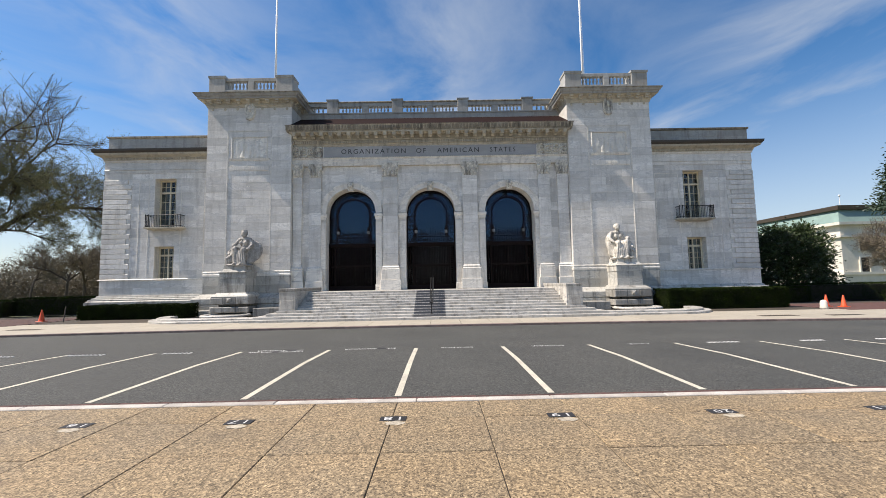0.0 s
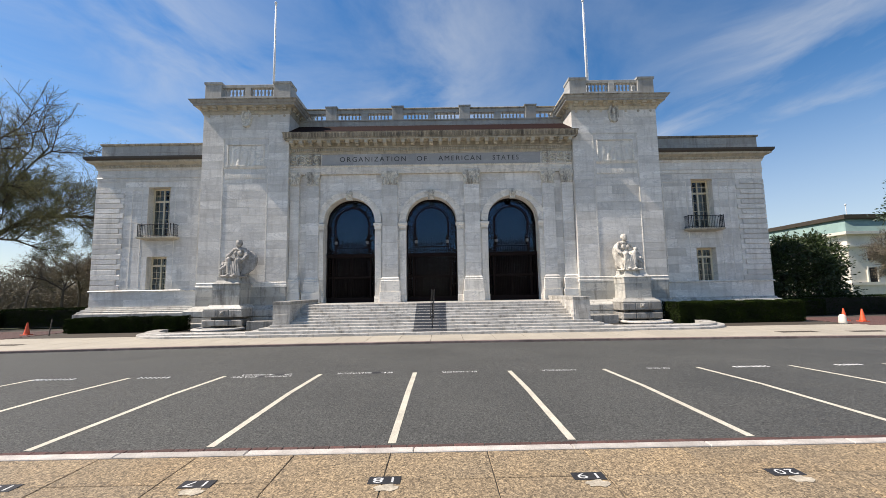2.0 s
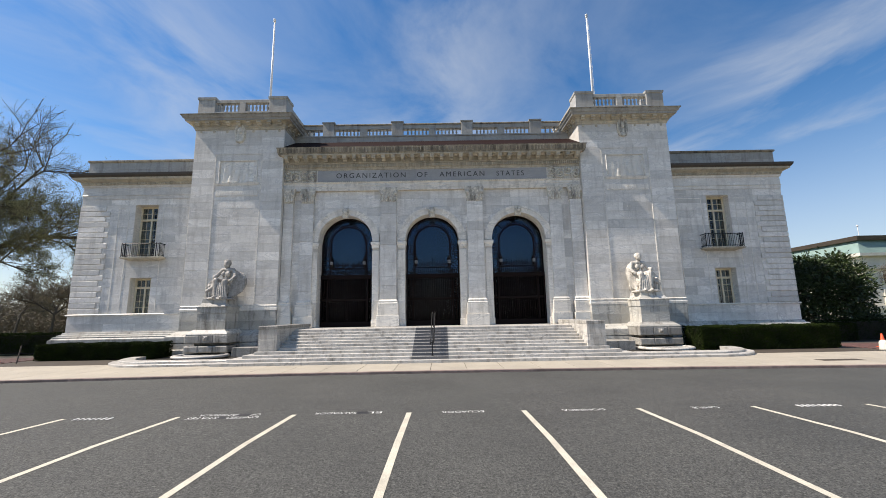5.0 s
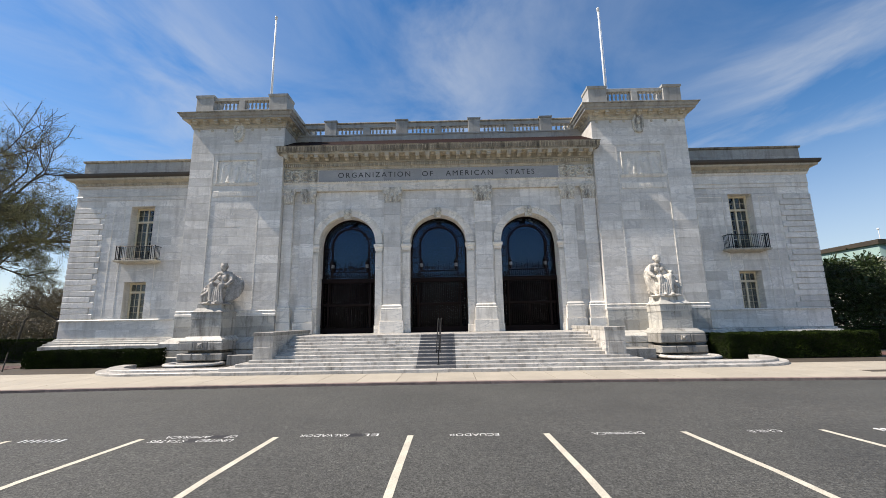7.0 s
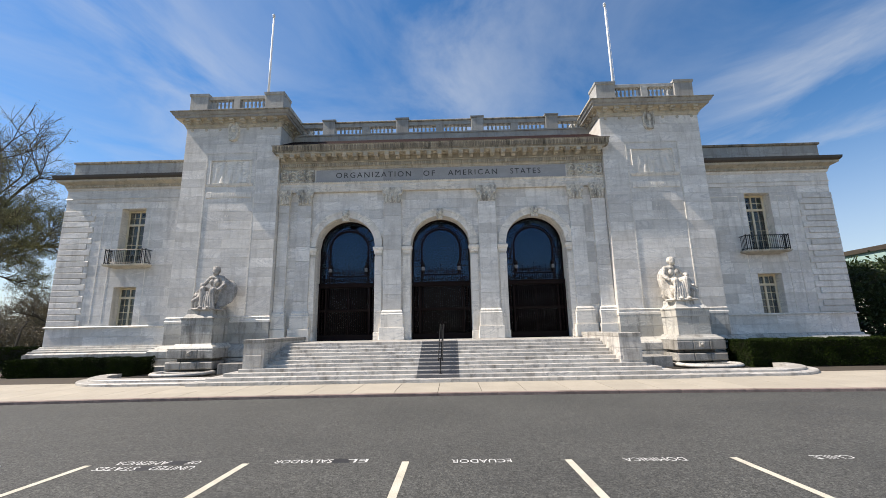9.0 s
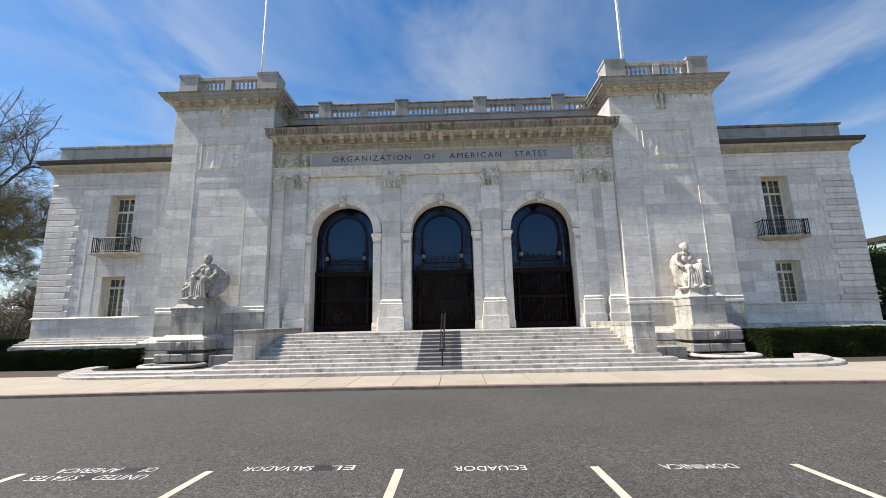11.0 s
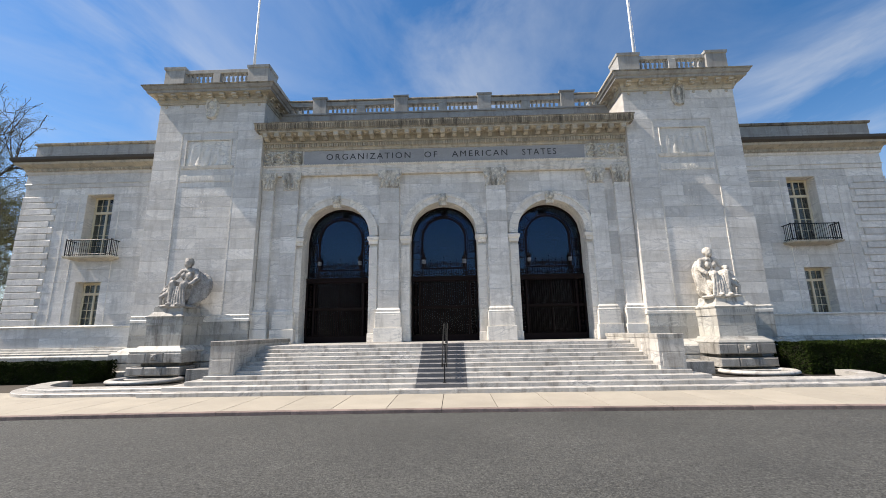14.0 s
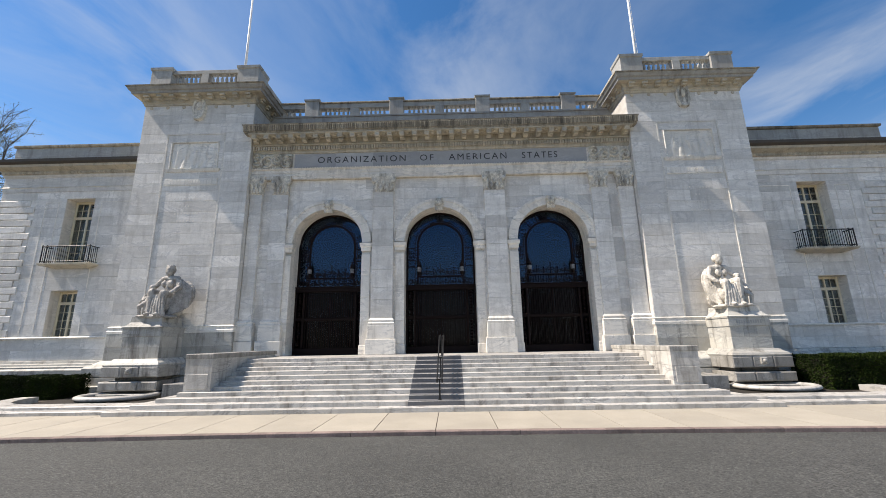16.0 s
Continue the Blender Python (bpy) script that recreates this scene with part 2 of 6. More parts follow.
LEAF_HEDGE = material("hedge_leaves", (0.0105, 0.021, 0.0035), 0.85, spec=0.12, var=0.5, scale=1.6, grain=0.25, bump=0.0, tint=(1.5, 1.2, 0.8))
LEAF_BUD = material("spring_buds", (0.21, 0.185, 0.10), 0.7, var=0.3, scale=0.6, grain=0.2, bump=0.0, tint=(0.9, 1.1, 0.8))
LEAF_BROWN = material("brown_underbrush", (0.19, 0.155, 0.105), 0.8, var=0.3, scale=0.6, grain=0.2, bump=0.0)
CONIFER = material("blue_green_needles", (0.03, 0.055, 0.03), 0.6, var=0.4, scale=1.0, grain=0.2, bump=0.0)
COPPER = material("green_copper_roof", (0.2, 0.29, 0.262), 0.6, var=0.12, scale=0.6, bump=0.1, stain=0.3, stain_col=(0.12, 0.19, 0.17))
PALEWALL = material("pale_stone_wall", (0.66, 0.62, 0.54), 0.7, var=0.1, scale=0.5, bump=0.1, stain=0.2, stain_col=(0.4, 0.36, 0.3))
ROOFBROWN = material("brown_roof_edge", (0.10, 0.075, 0.06), 0.7, var=0.2, bump=0.1)
ORANGE = material("orange_cone_plastic", (0.75, 0.10, 0.03), 0.5, var=0.1, bump=0.0)
GRASS = material("far_ground_grass", (0.09, 0.10, 0.04), 0.9, var=0.3, scale=0.1, grain=0.3, grain_scale=6, bump=0.3)
SOIL = material("dark_soil", (0.02, 0.016, 0.011), 0.95, var=0.3, bump=0.4)


def glass_material():
    m = bpy.data.materials.new("window_glass")
    m.use_nodes = True
    b = m.node_tree.nodes["Principled BSDF"]
    b.inputs["Base Color"].default_value = (0.55, 0.6, 0.68, 1)
    b.inputs["Roughness"].default_value = 0.02
    b.inputs["Transmission Weight"].default_value = 1.0
    b.inputs["IOR"].default_value = 1.38
    return m


def arch_glass_material():
    """Glass whose blue gloss tint paints in the sky's reflection."""
    m = glass_material()
    m.name = "sky_tinted_glass"
    b = m.node_tree.nodes["Principled BSDF"]
    b.inputs["IOR"].default_value = 1.55
    b.inputs["Specular Tint"].default_value = (0.4, 0.66, 1.0, 1)
    return m


GLASS = glass_material()
ARCH_GLASS = arch_glass_material()
DOOR_GLASS = glass_material()
DOOR_GLASS.name = "dim_door_glass"
DOOR_GLASS.node_tree.nodes["Principled BSDF"].inputs["IOR"].default_value = 1.2


# ---- building helpers ----
def box(bm, x0, x1, y0, y1, z0, z1, inset=0.0):
    """A box; with inset, its front (low y) edges are chamfered."""
    x0, x1 = sorted((x0, x1))
    if inset <= 0:
        v = [bm.verts.new(p) for p in ((x0, y0, z0), (x1, y0, z0), (x1, y1, z0), (x0, y1, z0), (x0, y0, z1), (x1, y0, z1), (x1, y1, z1), (x0, y1, z1))]
        for f in ((0, 3, 2, 1), (4, 5, 6, 7), (0, 1, 5, 4), (1, 2, 6, 5), (2, 3, 7, 6), (3, 0, 4, 7)):
            bm.faces.new([v[k] for k in f])
        return
    i = inset
    ring = [[(x0 + i, y0, z0 + i), (x1 - i, y0, z0 + i), (x1 - i, y0, z1 - i), (x0 + i, y0, z1 - i)],
            [(x0, y0 + i, z0), (x1, y0 + i, z0), (x1, y0 + i, z1), (x0, y0 + i, z1)],
            [(x0, y1, z0), (x1, y1, z0), (x1, y1, z1), (x0, y1, z1)]]
    r = [[bm.verts.new(p) for p in q] for q in ring]
    bm.faces.new(r[0])
    bm.faces.new(r[2][::-1])
    for a, c in ((r[0], r[1]), (r[1], r[2])):
        for k in range(4):
            bm.faces.new((a[k], c[k], c[(k + 1) % 4], a[(k + 1) % 4]))


def topbox(bm, x0, x1, y0, y1, z0, z1, i=0.01):
    """A slab whose upper edges are chamfered."""
    x0, x1 = sorted((x0, x1))
    ring = [[(x0, y0, z0), (x1, y0, z0), (x1, y1, z0), (x0, y1, z0)],
            [(x0, y0, z1 - i), (x1, y0, z1 - i), (x1, y1, z1 - i), (x0, y1, z1 - i)],
            [(x0 + i, y0 + i, z1), (x1 - i, y0 + i, z1), (x1 - i, y1 - i, z1), (x0 + i, y1 - i, z1)]]
    r = [[bm.verts.new(p) for p in q] for q in ring]
    bm.faces.new(r[0][::-1])
    bm.faces.new(r[2])
    for a, c in ((r[0], r[1]), (r[1], r[2])):
        for k in range(4):
            bm.faces.new((a[k], a[(k + 1) % 4], c[(k + 1) % 4], c[k]))


def lathe(bm, profile, centre, sides=12):
    """A turned shape about a vertical axis: profile of (radius, height)."""
    n = sides
    rings = []
    for r, z in profile:
        rings.append([bm.verts.new((centre[0] + r * math.cos(2 * math.pi * k / n), centre[1] + r * math.sin(2 * math.pi * k / n), centre[2] + z)) for k in range(n)])
    for a, c in zip(rings, rings[1:]):
        for k in range(n):
            bm.faces.new((a[k], a[(k + 1) % n], c[(k + 1) % n], c[k]))
    bm.faces.new(rings[0][::-1])
    bm.faces.new(rings[-1])


def rod(bm, a, c, r0, r1=None, sides=6):
    a, c = Vector(a), Vector(c)
    r1 = r0 if r1 is None else r1
    d = (c - a).normalized()
    u = d.orthogonal().normalized()
    w = d.cross(u)
    ra = [bm.verts.new(a + r0 * (math.cos(2 * math.pi * k / sides) * u + math.sin(2 * math.pi * k / sides) * w)) for k in range(sides)]
    rc = [bm.verts.new(c + r1 * (math.cos(2 * math.pi * k / sides) * u + math.sin(2 * math.pi * k / sides) * w)) for k in range(sides)]
    for k in range(sides):
        bm.faces.new((ra[k], ra[(k + 1) % sides], rc[(k + 1) % sides], rc[k]))
    bm.faces.new(ra[::-1])
    bm.faces.new(rc)


def moulding(bm, profile, x0, x1, yface, yback=None, ends=(True, True)):
    """A moulding along x on the face y = yface, of a closed profile (out, z), returned round its ends to yback."""
    x0, x1 = sorted((x0, x1))
    rows = []
    for o, z in profile:
        p = []
        if ends[0] and yback is not None:
            p.append((x0 - o, yback, z))
        p.append((x0 - (o if ends[0] else 0), yface - o, z))
        p.append((x1 + (o if ends[1] else 0), yface - o, z))
        if ends[1] and yback is not None:
            p.append((x1 + o, yback, z))
        rows.append([bm.verts.new(q) for q in p])
    n = len(rows)
    for i in range(n):
        a, c = rows[i], rows[(i + 1) % n]
        for k in range(len(a) - 1):
            bm.faces.new((a[k], a[k + 1], c[k + 1], c[k]))
    bm.faces.new([r[0] for r in rows])
    bm.faces.new([r[-1] for r in rows][::-1])


def mesh_of(name, bm, mat, smooth=False):
    bmesh.ops.recalc_face_normals(bm, faces=bm.faces)
    me = bpy.data.meshes.new(name)
    bm.to_mesh(me)
    bm.free()
    me.materials.append(mat)
    if smooth:
        for p in me.polygons:
            p.use_smooth = True
    return me


def part(name, bm, mat, parent=None, label="", smooth=False):
    ob = new(name, mesh_of(name, bm, mat, smooth))
    ob.parent = parent
    return tagged(ob, label) if label else ob


def thing(name, label, category, at=(0, 0, 0), group="", kind=""):
    ob = new(name)
    ob.location = at
    return tagged(ob, label, category, group, kind)


def single(name, bm, mat, label, category, group="", kind="", smooth=False):
    return tagged(part(name, bm, mat, None, "", smooth), label, category, group, kind)


SHAPES = {}


def block(name, parent, x0, x1, y, z0, z1, mat, depth=0.05, chamfer=0.006, arc=None):
    """One facing stone; its face lies at y. arc: (middle, springing, radius) of an arch that cuts it from below."""
    x0, x1 = sorted((x0, x1))
    cut = arc and x1 > arc[0] - arc[2] and x0 < arc[0] + arc[2] and z0 < arc[1] + arc[2] and z1 > arc[1]
    if not cut:
        key = (round(x1 - x0, 3), round(z1 - z0, 3), depth, chamfer, mat.name)
        if key not in SHAPES:
            bm = bmesh.new()
            box(bm, 0, x1 - x0, 0, depth, 0, z1 - z0, chamfer)
            SHAPES[key] = mesh_of(name, bm, mat)
        ob = new(name, SHAPES[key])
        ob.location = (x0, y, z0)
        ob.parent = parent
        return ob
    n = max(2, int((x1 - x0) / 0.12))
    cols = []
    for k in range(n + 1):
        x = x0 + (x1 - x0) * k / n
        d = arc[2] ** 2 - (x - arc[0]) ** 2
        low = max(z0, arc[1] + math.sqrt(d)) if d > 0 else z0
        cols.append((x, low))
    cols = [c for c in cols if c[1] < z1 - 0.015]
    if len(cols) < 2:
        return None
    bm = bmesh.new()
    front = [(bm.verts.new((x, y, low)), bm.verts.new((x, y, z1))) for x, low in cols]
    back = [(bm.verts.new((x, y + depth, low)), bm.verts.new((x, y + depth, z1))) for x, low in cols]
    for a, c, d, e in zip(front, front[1:], back, back[1:]):
        bm.faces.new((a[0], c[0], c[1], a[1]))
        bm.faces.new((d[0], a[0], c[0], e[0]))
        bm.faces.new((a[1], d[1], e[1], c[1]))
    for a, d in ((front[0], back[0]), (front[-1], back[-1])):
        bm.faces.new((a[0], a[1], d[1], d[0]))
    return part(name, bm, mat, parent)


def ashlar(parent, x0, x1, y, z0, z1, mat, seed, holes=(), course=0.6, arcs=(), name="stone_block", depth=0.05, lengths=(1.1, 2.5)):
    """Courses of facing stones on a wall face, round its openings (x0, x1, z0, z1)."""
    rnd = random.Random(seed)
    x0, x1 = sorted((x0, x1))
    levels = sorted({z0, z1, *[h[2] for h in holes if z0 < h[2] < z1], *[h[3] for h in holes if z0 < h[3] < z1]})
    rows = []
    for a, c in zip(levels, levels[1:]):
        n = max(1, round((c - a) / course))
        rows += [(a + (c - a) * k / n, a + (c - a) * (k + 1) / n) for k in range(n)]
    gap = 0.003
    for a, c in rows:
        spans = [(x0, x1)]
        for h in holes:
            if h[2] < c - 0.01 and h[3] > a + 0.01:
                hx0, hx1 = sorted(h[:2])
                spans = [q for s, e in spans for q in ((s, min(e, hx0)), (max(s, hx1), e)) if q[1] - q[0] > 0.02]
        for s, e in spans:
            x = s
            while x < e - 0.01:
                w = round(rnd.uniform(*lengths), 1)
                if e - x - w < lengths[0] * 0.6:
                    w = e - x if e - x < lengths[1] * 1.15 else (e - x) / 2
                arc = next((q for q in arcs if x + w > q[0] - q[2] and x < q[0] + q[2]), None)
                block(name, parent, x + 0.0012, x + w - 0.0012, y, a + gap, c - gap, mat, depth, 0.004, arc)
                x += w

# ---- ground ----
ROAD_LOW, WALK_Z, KERB_Y, BOW = -0.275, -0.18, 19.1, 0.0022


def road_z(y):
    return 0.0 if y < 9.5 else max(ROAD_LOW, ROAD_LOW * (y - 9.5) / (KERB_Y - 9.5))


def kerb_y(x):
    return KERB_Y - BOW * min(abs(x), 34) ** 2


def sheet(bm, xs, ys, height):
    grid = [[bm.verts.new((x, y, height(x, y))) for x in xs] for y in ys]
    for a, c in zip(grid, grid[1:]):
        for k in range(len(xs) - 1):
            bm.faces.new((a[k], a[k + 1], c[k + 1], c[k]))


def far_ground():
    bm = bmesh.new()
    sheet(bm, [-2500, -300, -60, -30, 0, 30, 60, 300, 2500], [-2500, -300, -60, -20, 0, 6, 9.5, KERB_Y, 24, 40, 80, 400, 2500], lambda x, y: road_z(y) - 0.06 - (0.25 if abs(x) < 26 and 0 < y < 50 else 0))
    return single("ground", bm, GRASS, "open ground with short grass reaching to the horizon", "ground", kind="structure")


ground = far_ground()


def make_road():
    bm = bmesh.new()
    xs = [-60, -45] + [-34 + 2 * k for k in range(35)] + [45, 60]
    rows = []
    for f in range(9):
        rows.append([bm.verts.new((x, (6.5 if f == 0 else 9.5 + (kerb_y(x) - 9.5) * (f - 1) / 7), road_z(9.5 + (KERB_Y - 9.5) * max(f - 1, 0) / 7) if f else 0.0)) for x in xs])
    for a, c in zip(rows, rows[1:]):
        for k in range(len(xs) - 1):
            bm.faces.new((a[k], a[k + 1], c[k + 1], c[k]))
    return single("road", bm, ASPHALT, "dark grey worn asphalt parking road", "road", kind="structure")


road = make_road()


def road_marks():
    # stall lines
    for k in range(-9, 10):
        x = -0.22 + 2.49 * k
        bm = bmesh.new()
        ys = [6.58, 8.0, 9.5, 10.6, 11.68]
        left = [bm.verts.new((x - 0.055, y, road_z(y) + 0.005)) for y in ys]
        right = [bm.verts.new((x + 0.055, y, road_z(y) + 0.005)) for y in ys]
        for i in range(4):
            bm.faces.new((left[i], right[i], right[i + 1], left[i + 1]))
        part("stall_line", bm, PAINT, road)


def lettering(name, text, size, mat, parent, m, depth=0.0, spacing=1.0, width=None, label=""):
    """Flat or thin letters of the built-in face, centred on the pose m and set to a given width."""
    cu = bpy.data.curves.new(name, "FONT")
    cu.body, cu.size, cu.align_x, cu.align_y, cu.extrude, cu.space_character, cu.resolution_u = text, size, "CENTER", "CENTER", depth, spacing, 3
    tmp = bpy.data.objects.new(name, cu)
    me = bpy.data.meshes.new_from_object(tmp)
    bpy.data.objects.remove(tmp)
    if width:
        xs = [v.co.x for v in me.vertices]
        k = width / (max(xs) - min(xs))
        for v in me.vertices:
            v.co.x *= k
    me.materials.clear()
    me.materials.append(mat)
    ob = new(name, me)
    ob.matrix_world = m
    ob.parent = parent
    return tagged(ob, label) if label else ob


def stall_names():
    tilt = math.degrees(math.atan2(ROAD_LOW, KERB_Y - 9.5))
    for text, x, y, w in (("EL", -0.97, 11.76, 0.32), ("SALVADOR", -1.83, 11.76, 0.92), ("ECUADOR", 0.95, 11.67, 0.92), ("DOMINICA", 3.56, 11.64, 0.92), ("CHILE", 6.2, 11.64, 0.58),
                       ("UNITED", -3.74, 11.5, 0.66), ("STATES", -4.6, 11.5, 0.66), ("OF", -3.58, 11.78, 0.2), ("AMERICA", -4.4, 11.78, 0.85)):
        z = road_z(y) + 0.006
        lettering("stall_name", text, 0.26, WHITE, road, pose(x, y, z, -tilt, 0, 180), width=w)
    # names farther along, worn past reading
    rnd = random.Random(4)
    for x, n in ((-7.0, 7), (-9.6, 9), (-12.0, 6), (8.7, 8), (11.3, 6), (13.6, 7)):
        bm = bmesh.new()
        for k in range(n):
            w = rnd.uniform(0.03, 0.06)
            box(bm, x + 0.12 * (k - n / 2), x + 0.12 * (k - n / 2) + w, 11.55, 11.72, road_z(11.6) - 0.01, road_z(11.6) + 0.006)
        part("worn_stall_name", bm, WHITE, road)
    # dark patches painted over older names
    for x0, x1, y0, y1 in ((-1.38, -1.1, 11.65, 11.87), (-4.28, -4.05, 11.4, 11.6), (-3.98, -3.7, 11.68, 11.88)):
        bm = bmesh.new()
        box(bm, x0, x1, y0, y1, road_z(y1) - 0.02, road_z(y1) + 0.006)
        part("painted_over_patch", bm, BLACKP, road)


road_marks()
stall_names()


def forecourt():
    bm = bmesh.new()
    box(bm, -60, 60, -40, 6.26, -0.25, -0.012)
    court = single("pavement", bm, JOINT, "tan exposed-aggregate concrete pavement in square slabs", "pavement", kind="structure")
    rnd = random.Random(8)
    shapes = {}
    ys = [6.26, 5.51, 4.42, 3.2, 1.98, 0.76, -0.5]
    for j, (y1, y0) in enumerate(zip(ys, ys[1:])):
        for k in range(-12, 13):
            x0 = -0.19 + 1.25 * k
            key = j
            if key not in shapes:
                b2 = bmesh.new()
                topbox(b2, 0.005, 1.245, 0.007, y1 - y0 - 0.007, -0.05, 0.0, 0.006)
                shapes[key] = mesh_of("paving_slab", b2, AGG)
            ob = new("paving_slab", shapes[key])
            ob.location = (x0, y0, rnd.uniform(-0.002, 0.002))
            ob.parent = court
    b2 = bmesh.new()
    for k in range(-40, 41):
        for y0 in (-4.4, -8.3, -12.2):
            topbox(b2, 1.5 * k + 0.005, 1.5 * k + 1.495, y0, y0 + 3.89, -0.05, 0.0, 0.006)
    for s in (-1, 1):
        for j, (y1, y0) in enumerate(zip(ys, ys[1:])):
            for k in range(24):
                x0 = (-0.19 + 1.25 * 13 + 1.25 * k) if s > 0 else (-0.19 - 1.25 * 13 - 1.25 * k)
                topbox(b2, x0 + 0.005, x0 + 1.245, y0 + 0.007, y1 - 0.007, -0.05, 0.0, 0.006)
    tagged(part("paving_slabs_beyond", b2, AGG, court), kind="stuff")
    # flush kerb and its brick gutter
    x = -30.0
    while x < 30:
        w = round(rnd.uniform(1.4, 2.2), 1)
        b3 = bmesh.new()
        topbox(b3, x + 0.004, x + w - 0.004, 6.27, 6.42, -0.2, 0.012, 0.012)
        part("kerb_stone", b3, KERBM, court)
        x += w
    b4 = None
    for k in range(-70, 71):
        if b4 is None:
            b5 = bmesh.new()
            topbox(b5, 0.004, 0.206, 0.0, 0.1, -0.06, 0.0, 0.006)
            b4 = mesh_of("brick", b5, BRICK)
        ob = new("brick", b4)
        ob.location = (0.21 * k, 6.43, 0.004 + rnd.uniform(-0.002, 0.002))
        ob.parent = court
    return court


court = forecourt()


def stall_numbers():
    for x, text in ((-4.4, "16"), (-2.24, "17"), (-0.17, "18"), (2.1, "19"), (4.3, "20"), (6.5, "21")):
        bm = bmesh.new()
        topbox(bm, x - 0.18, x + 0.18, 5.41, 5.585, -0.01, 0.006, 0.002)
        plate = tagged(part("stall_number", bm, BLACKP, court), "black stencilled stall number plate painted on the pavement")
        lettering("numeral", text, 0.17, WHITE, plate, pose(x + 0.01, 5.5, 0.008, 0, 0, 180), spacing=1.2, width=0.23)
        bm = bmesh.new()
        vs = [bm.verts.new((x + 0.04 + (0.13 + 0.03 * math.sin(k * 2.7)) * math.cos(k * math.pi / 8), 5.325 + (0.075 + 0.02 * math.cos(k * 1.9)) * math.sin(k * math.pi / 8), 0.005)) for k in range(16)]
        bm.faces.new(vs)
        part("bleached_patch", bm, PATCH, court)


stall_numbers()


def far_walk():
    bm = bmesh.new()
    xs = [-40 + k for k in range(81)]
    a = [bm.verts.new((x, kerb_y(x) + 0.17, WALK_Z - 0.012)) for x in xs]
    c = [bm.verts.new((x, 30.0, WALK_Z - 0.012)) for x in xs]
    for k in range(80):
        bm.faces.new((a[k], a[k + 1], c[k + 1], c[k]))
    walkway = single("pavement_front", bm, JOINT, "pale cream concrete pavement along the building", "pavement", kind="structure")
    rnd = random.Random(3)
    x = -30.0
    while x < 30:
        # slabs
        bm = bmesh.new()
        y0, y1 = kerb_y(x) + 0.18, kerb_y(x + 1.5) + 0.18
        lo = [bm.verts.new(p) for p in ((x + 0.01, y0, WALK_Z - 0.05), (x + 1.49, y1, WALK_Z - 0.05), (x + 1.49, 23.4, WALK_Z - 0.05), (x + 0.01, 23.4, WALK_Z - 0.05))]
        hi = [bm.verts.new(v.co + Vector((0, 0, 0.05))) for v in lo]
        bm.faces.new(hi)
        for k in range(4):
            bm.faces.new((lo[k], lo[(k + 1) % 4], hi[(k + 1) % 4], hi[k]))
        part("concrete_slab", bm, WALKM, walkway)
        x += 1.5
    x = -34.0
    while x < 34:
        bm = bmesh.new()
        ya, yc = kerb_y(x), kerb_y(x + 2.0)
        for q, (o0, o1, z1) in enumerate(((0.0, 0.17, WALK_Z + 0.004),)):
            lo = [bm.verts.new(p) for p in ((x + 0.005, ya, ROAD_LOW - 0.1), (x + 1.995, yc, ROAD_LOW - 0.1), (x + 1.995, yc + o1, ROAD_LOW - 0.1), (x + 0.005, ya + o1, ROAD_LOW - 0.1))]
            mid = [bm.verts.new(v.co + Vector((0, 0, z1 - 0.015 - ROAD_LOW + 0.1))) for v in lo]
            hi = [bm.verts.new(v.co + Vector((0, 0.012 if k < 2 else 0, z1 - ROAD_LOW + 0.1))) for k, v in enumerate(lo)]
            for g, h in ((lo, mid), (mid, hi)):
                for k in range(4):
                    bm.faces.new((g[k], g[(k + 1) % 4], h[(k + 1) % 4], h[k]))
            bm.faces.new(hi)
        part("kerb_stone", bm, KERBRED, walkway)
        x += 2.0
    # darker repaired patches
    for x, y, w in ((17.5, 20.2, 1.8), (20.6, 19.9, 1.7), (23.6, 19.6, 1.7), (-20.5, 20.6, 1.6)):
        bm = bmesh.new()
        topbox(bm, x - w / 2, x + w / 2, y - 0.25, y + 0.3, WALK_Z - 0.05, WALK_Z + 0.004, 0.002)
        part("repair_patch", bm, JOINT, walkway)
    # brick aprons at both ends
    for x0, x1 in ((23.6, 32.0), (-32.0, -23.4)):
        bm = bmesh.new()
        k = 0
        for j in range(26):
            for i in range(int((x1 - x0) / 0.42)):
                q = x0 + 0.42 * i + (0.21 if j % 2 else 0)
                topbox(bm, q + 0.004, q + 0.416, 22.6 + 0.21 * j + 0.004, 22.6 + 0.21 * j + 0.206, WALK_Z - 0.04, WALK_Z + 0.01, 0.005)
        tagged(part("brick_apron", bm, BRICK, walkway, "red brick paving"), kind="stuff")
    return walkway


far_walk()

# ---- the building ----
palace = thing("public_building", "grey-white marble classical building with twin towers and three arched doors", "building")
WING_Y, TOWER_Y, MID_Y, DOOR_Y = 29.15, 28.3, 28.85, 29.8
FLOOR_Z = 1.33


def wall_box(name, boxes, mat, label):
    bm = bmesh.new()
    for b in boxes:
        box(bm, *b)
    return part(name, bm, mat, palace, label)


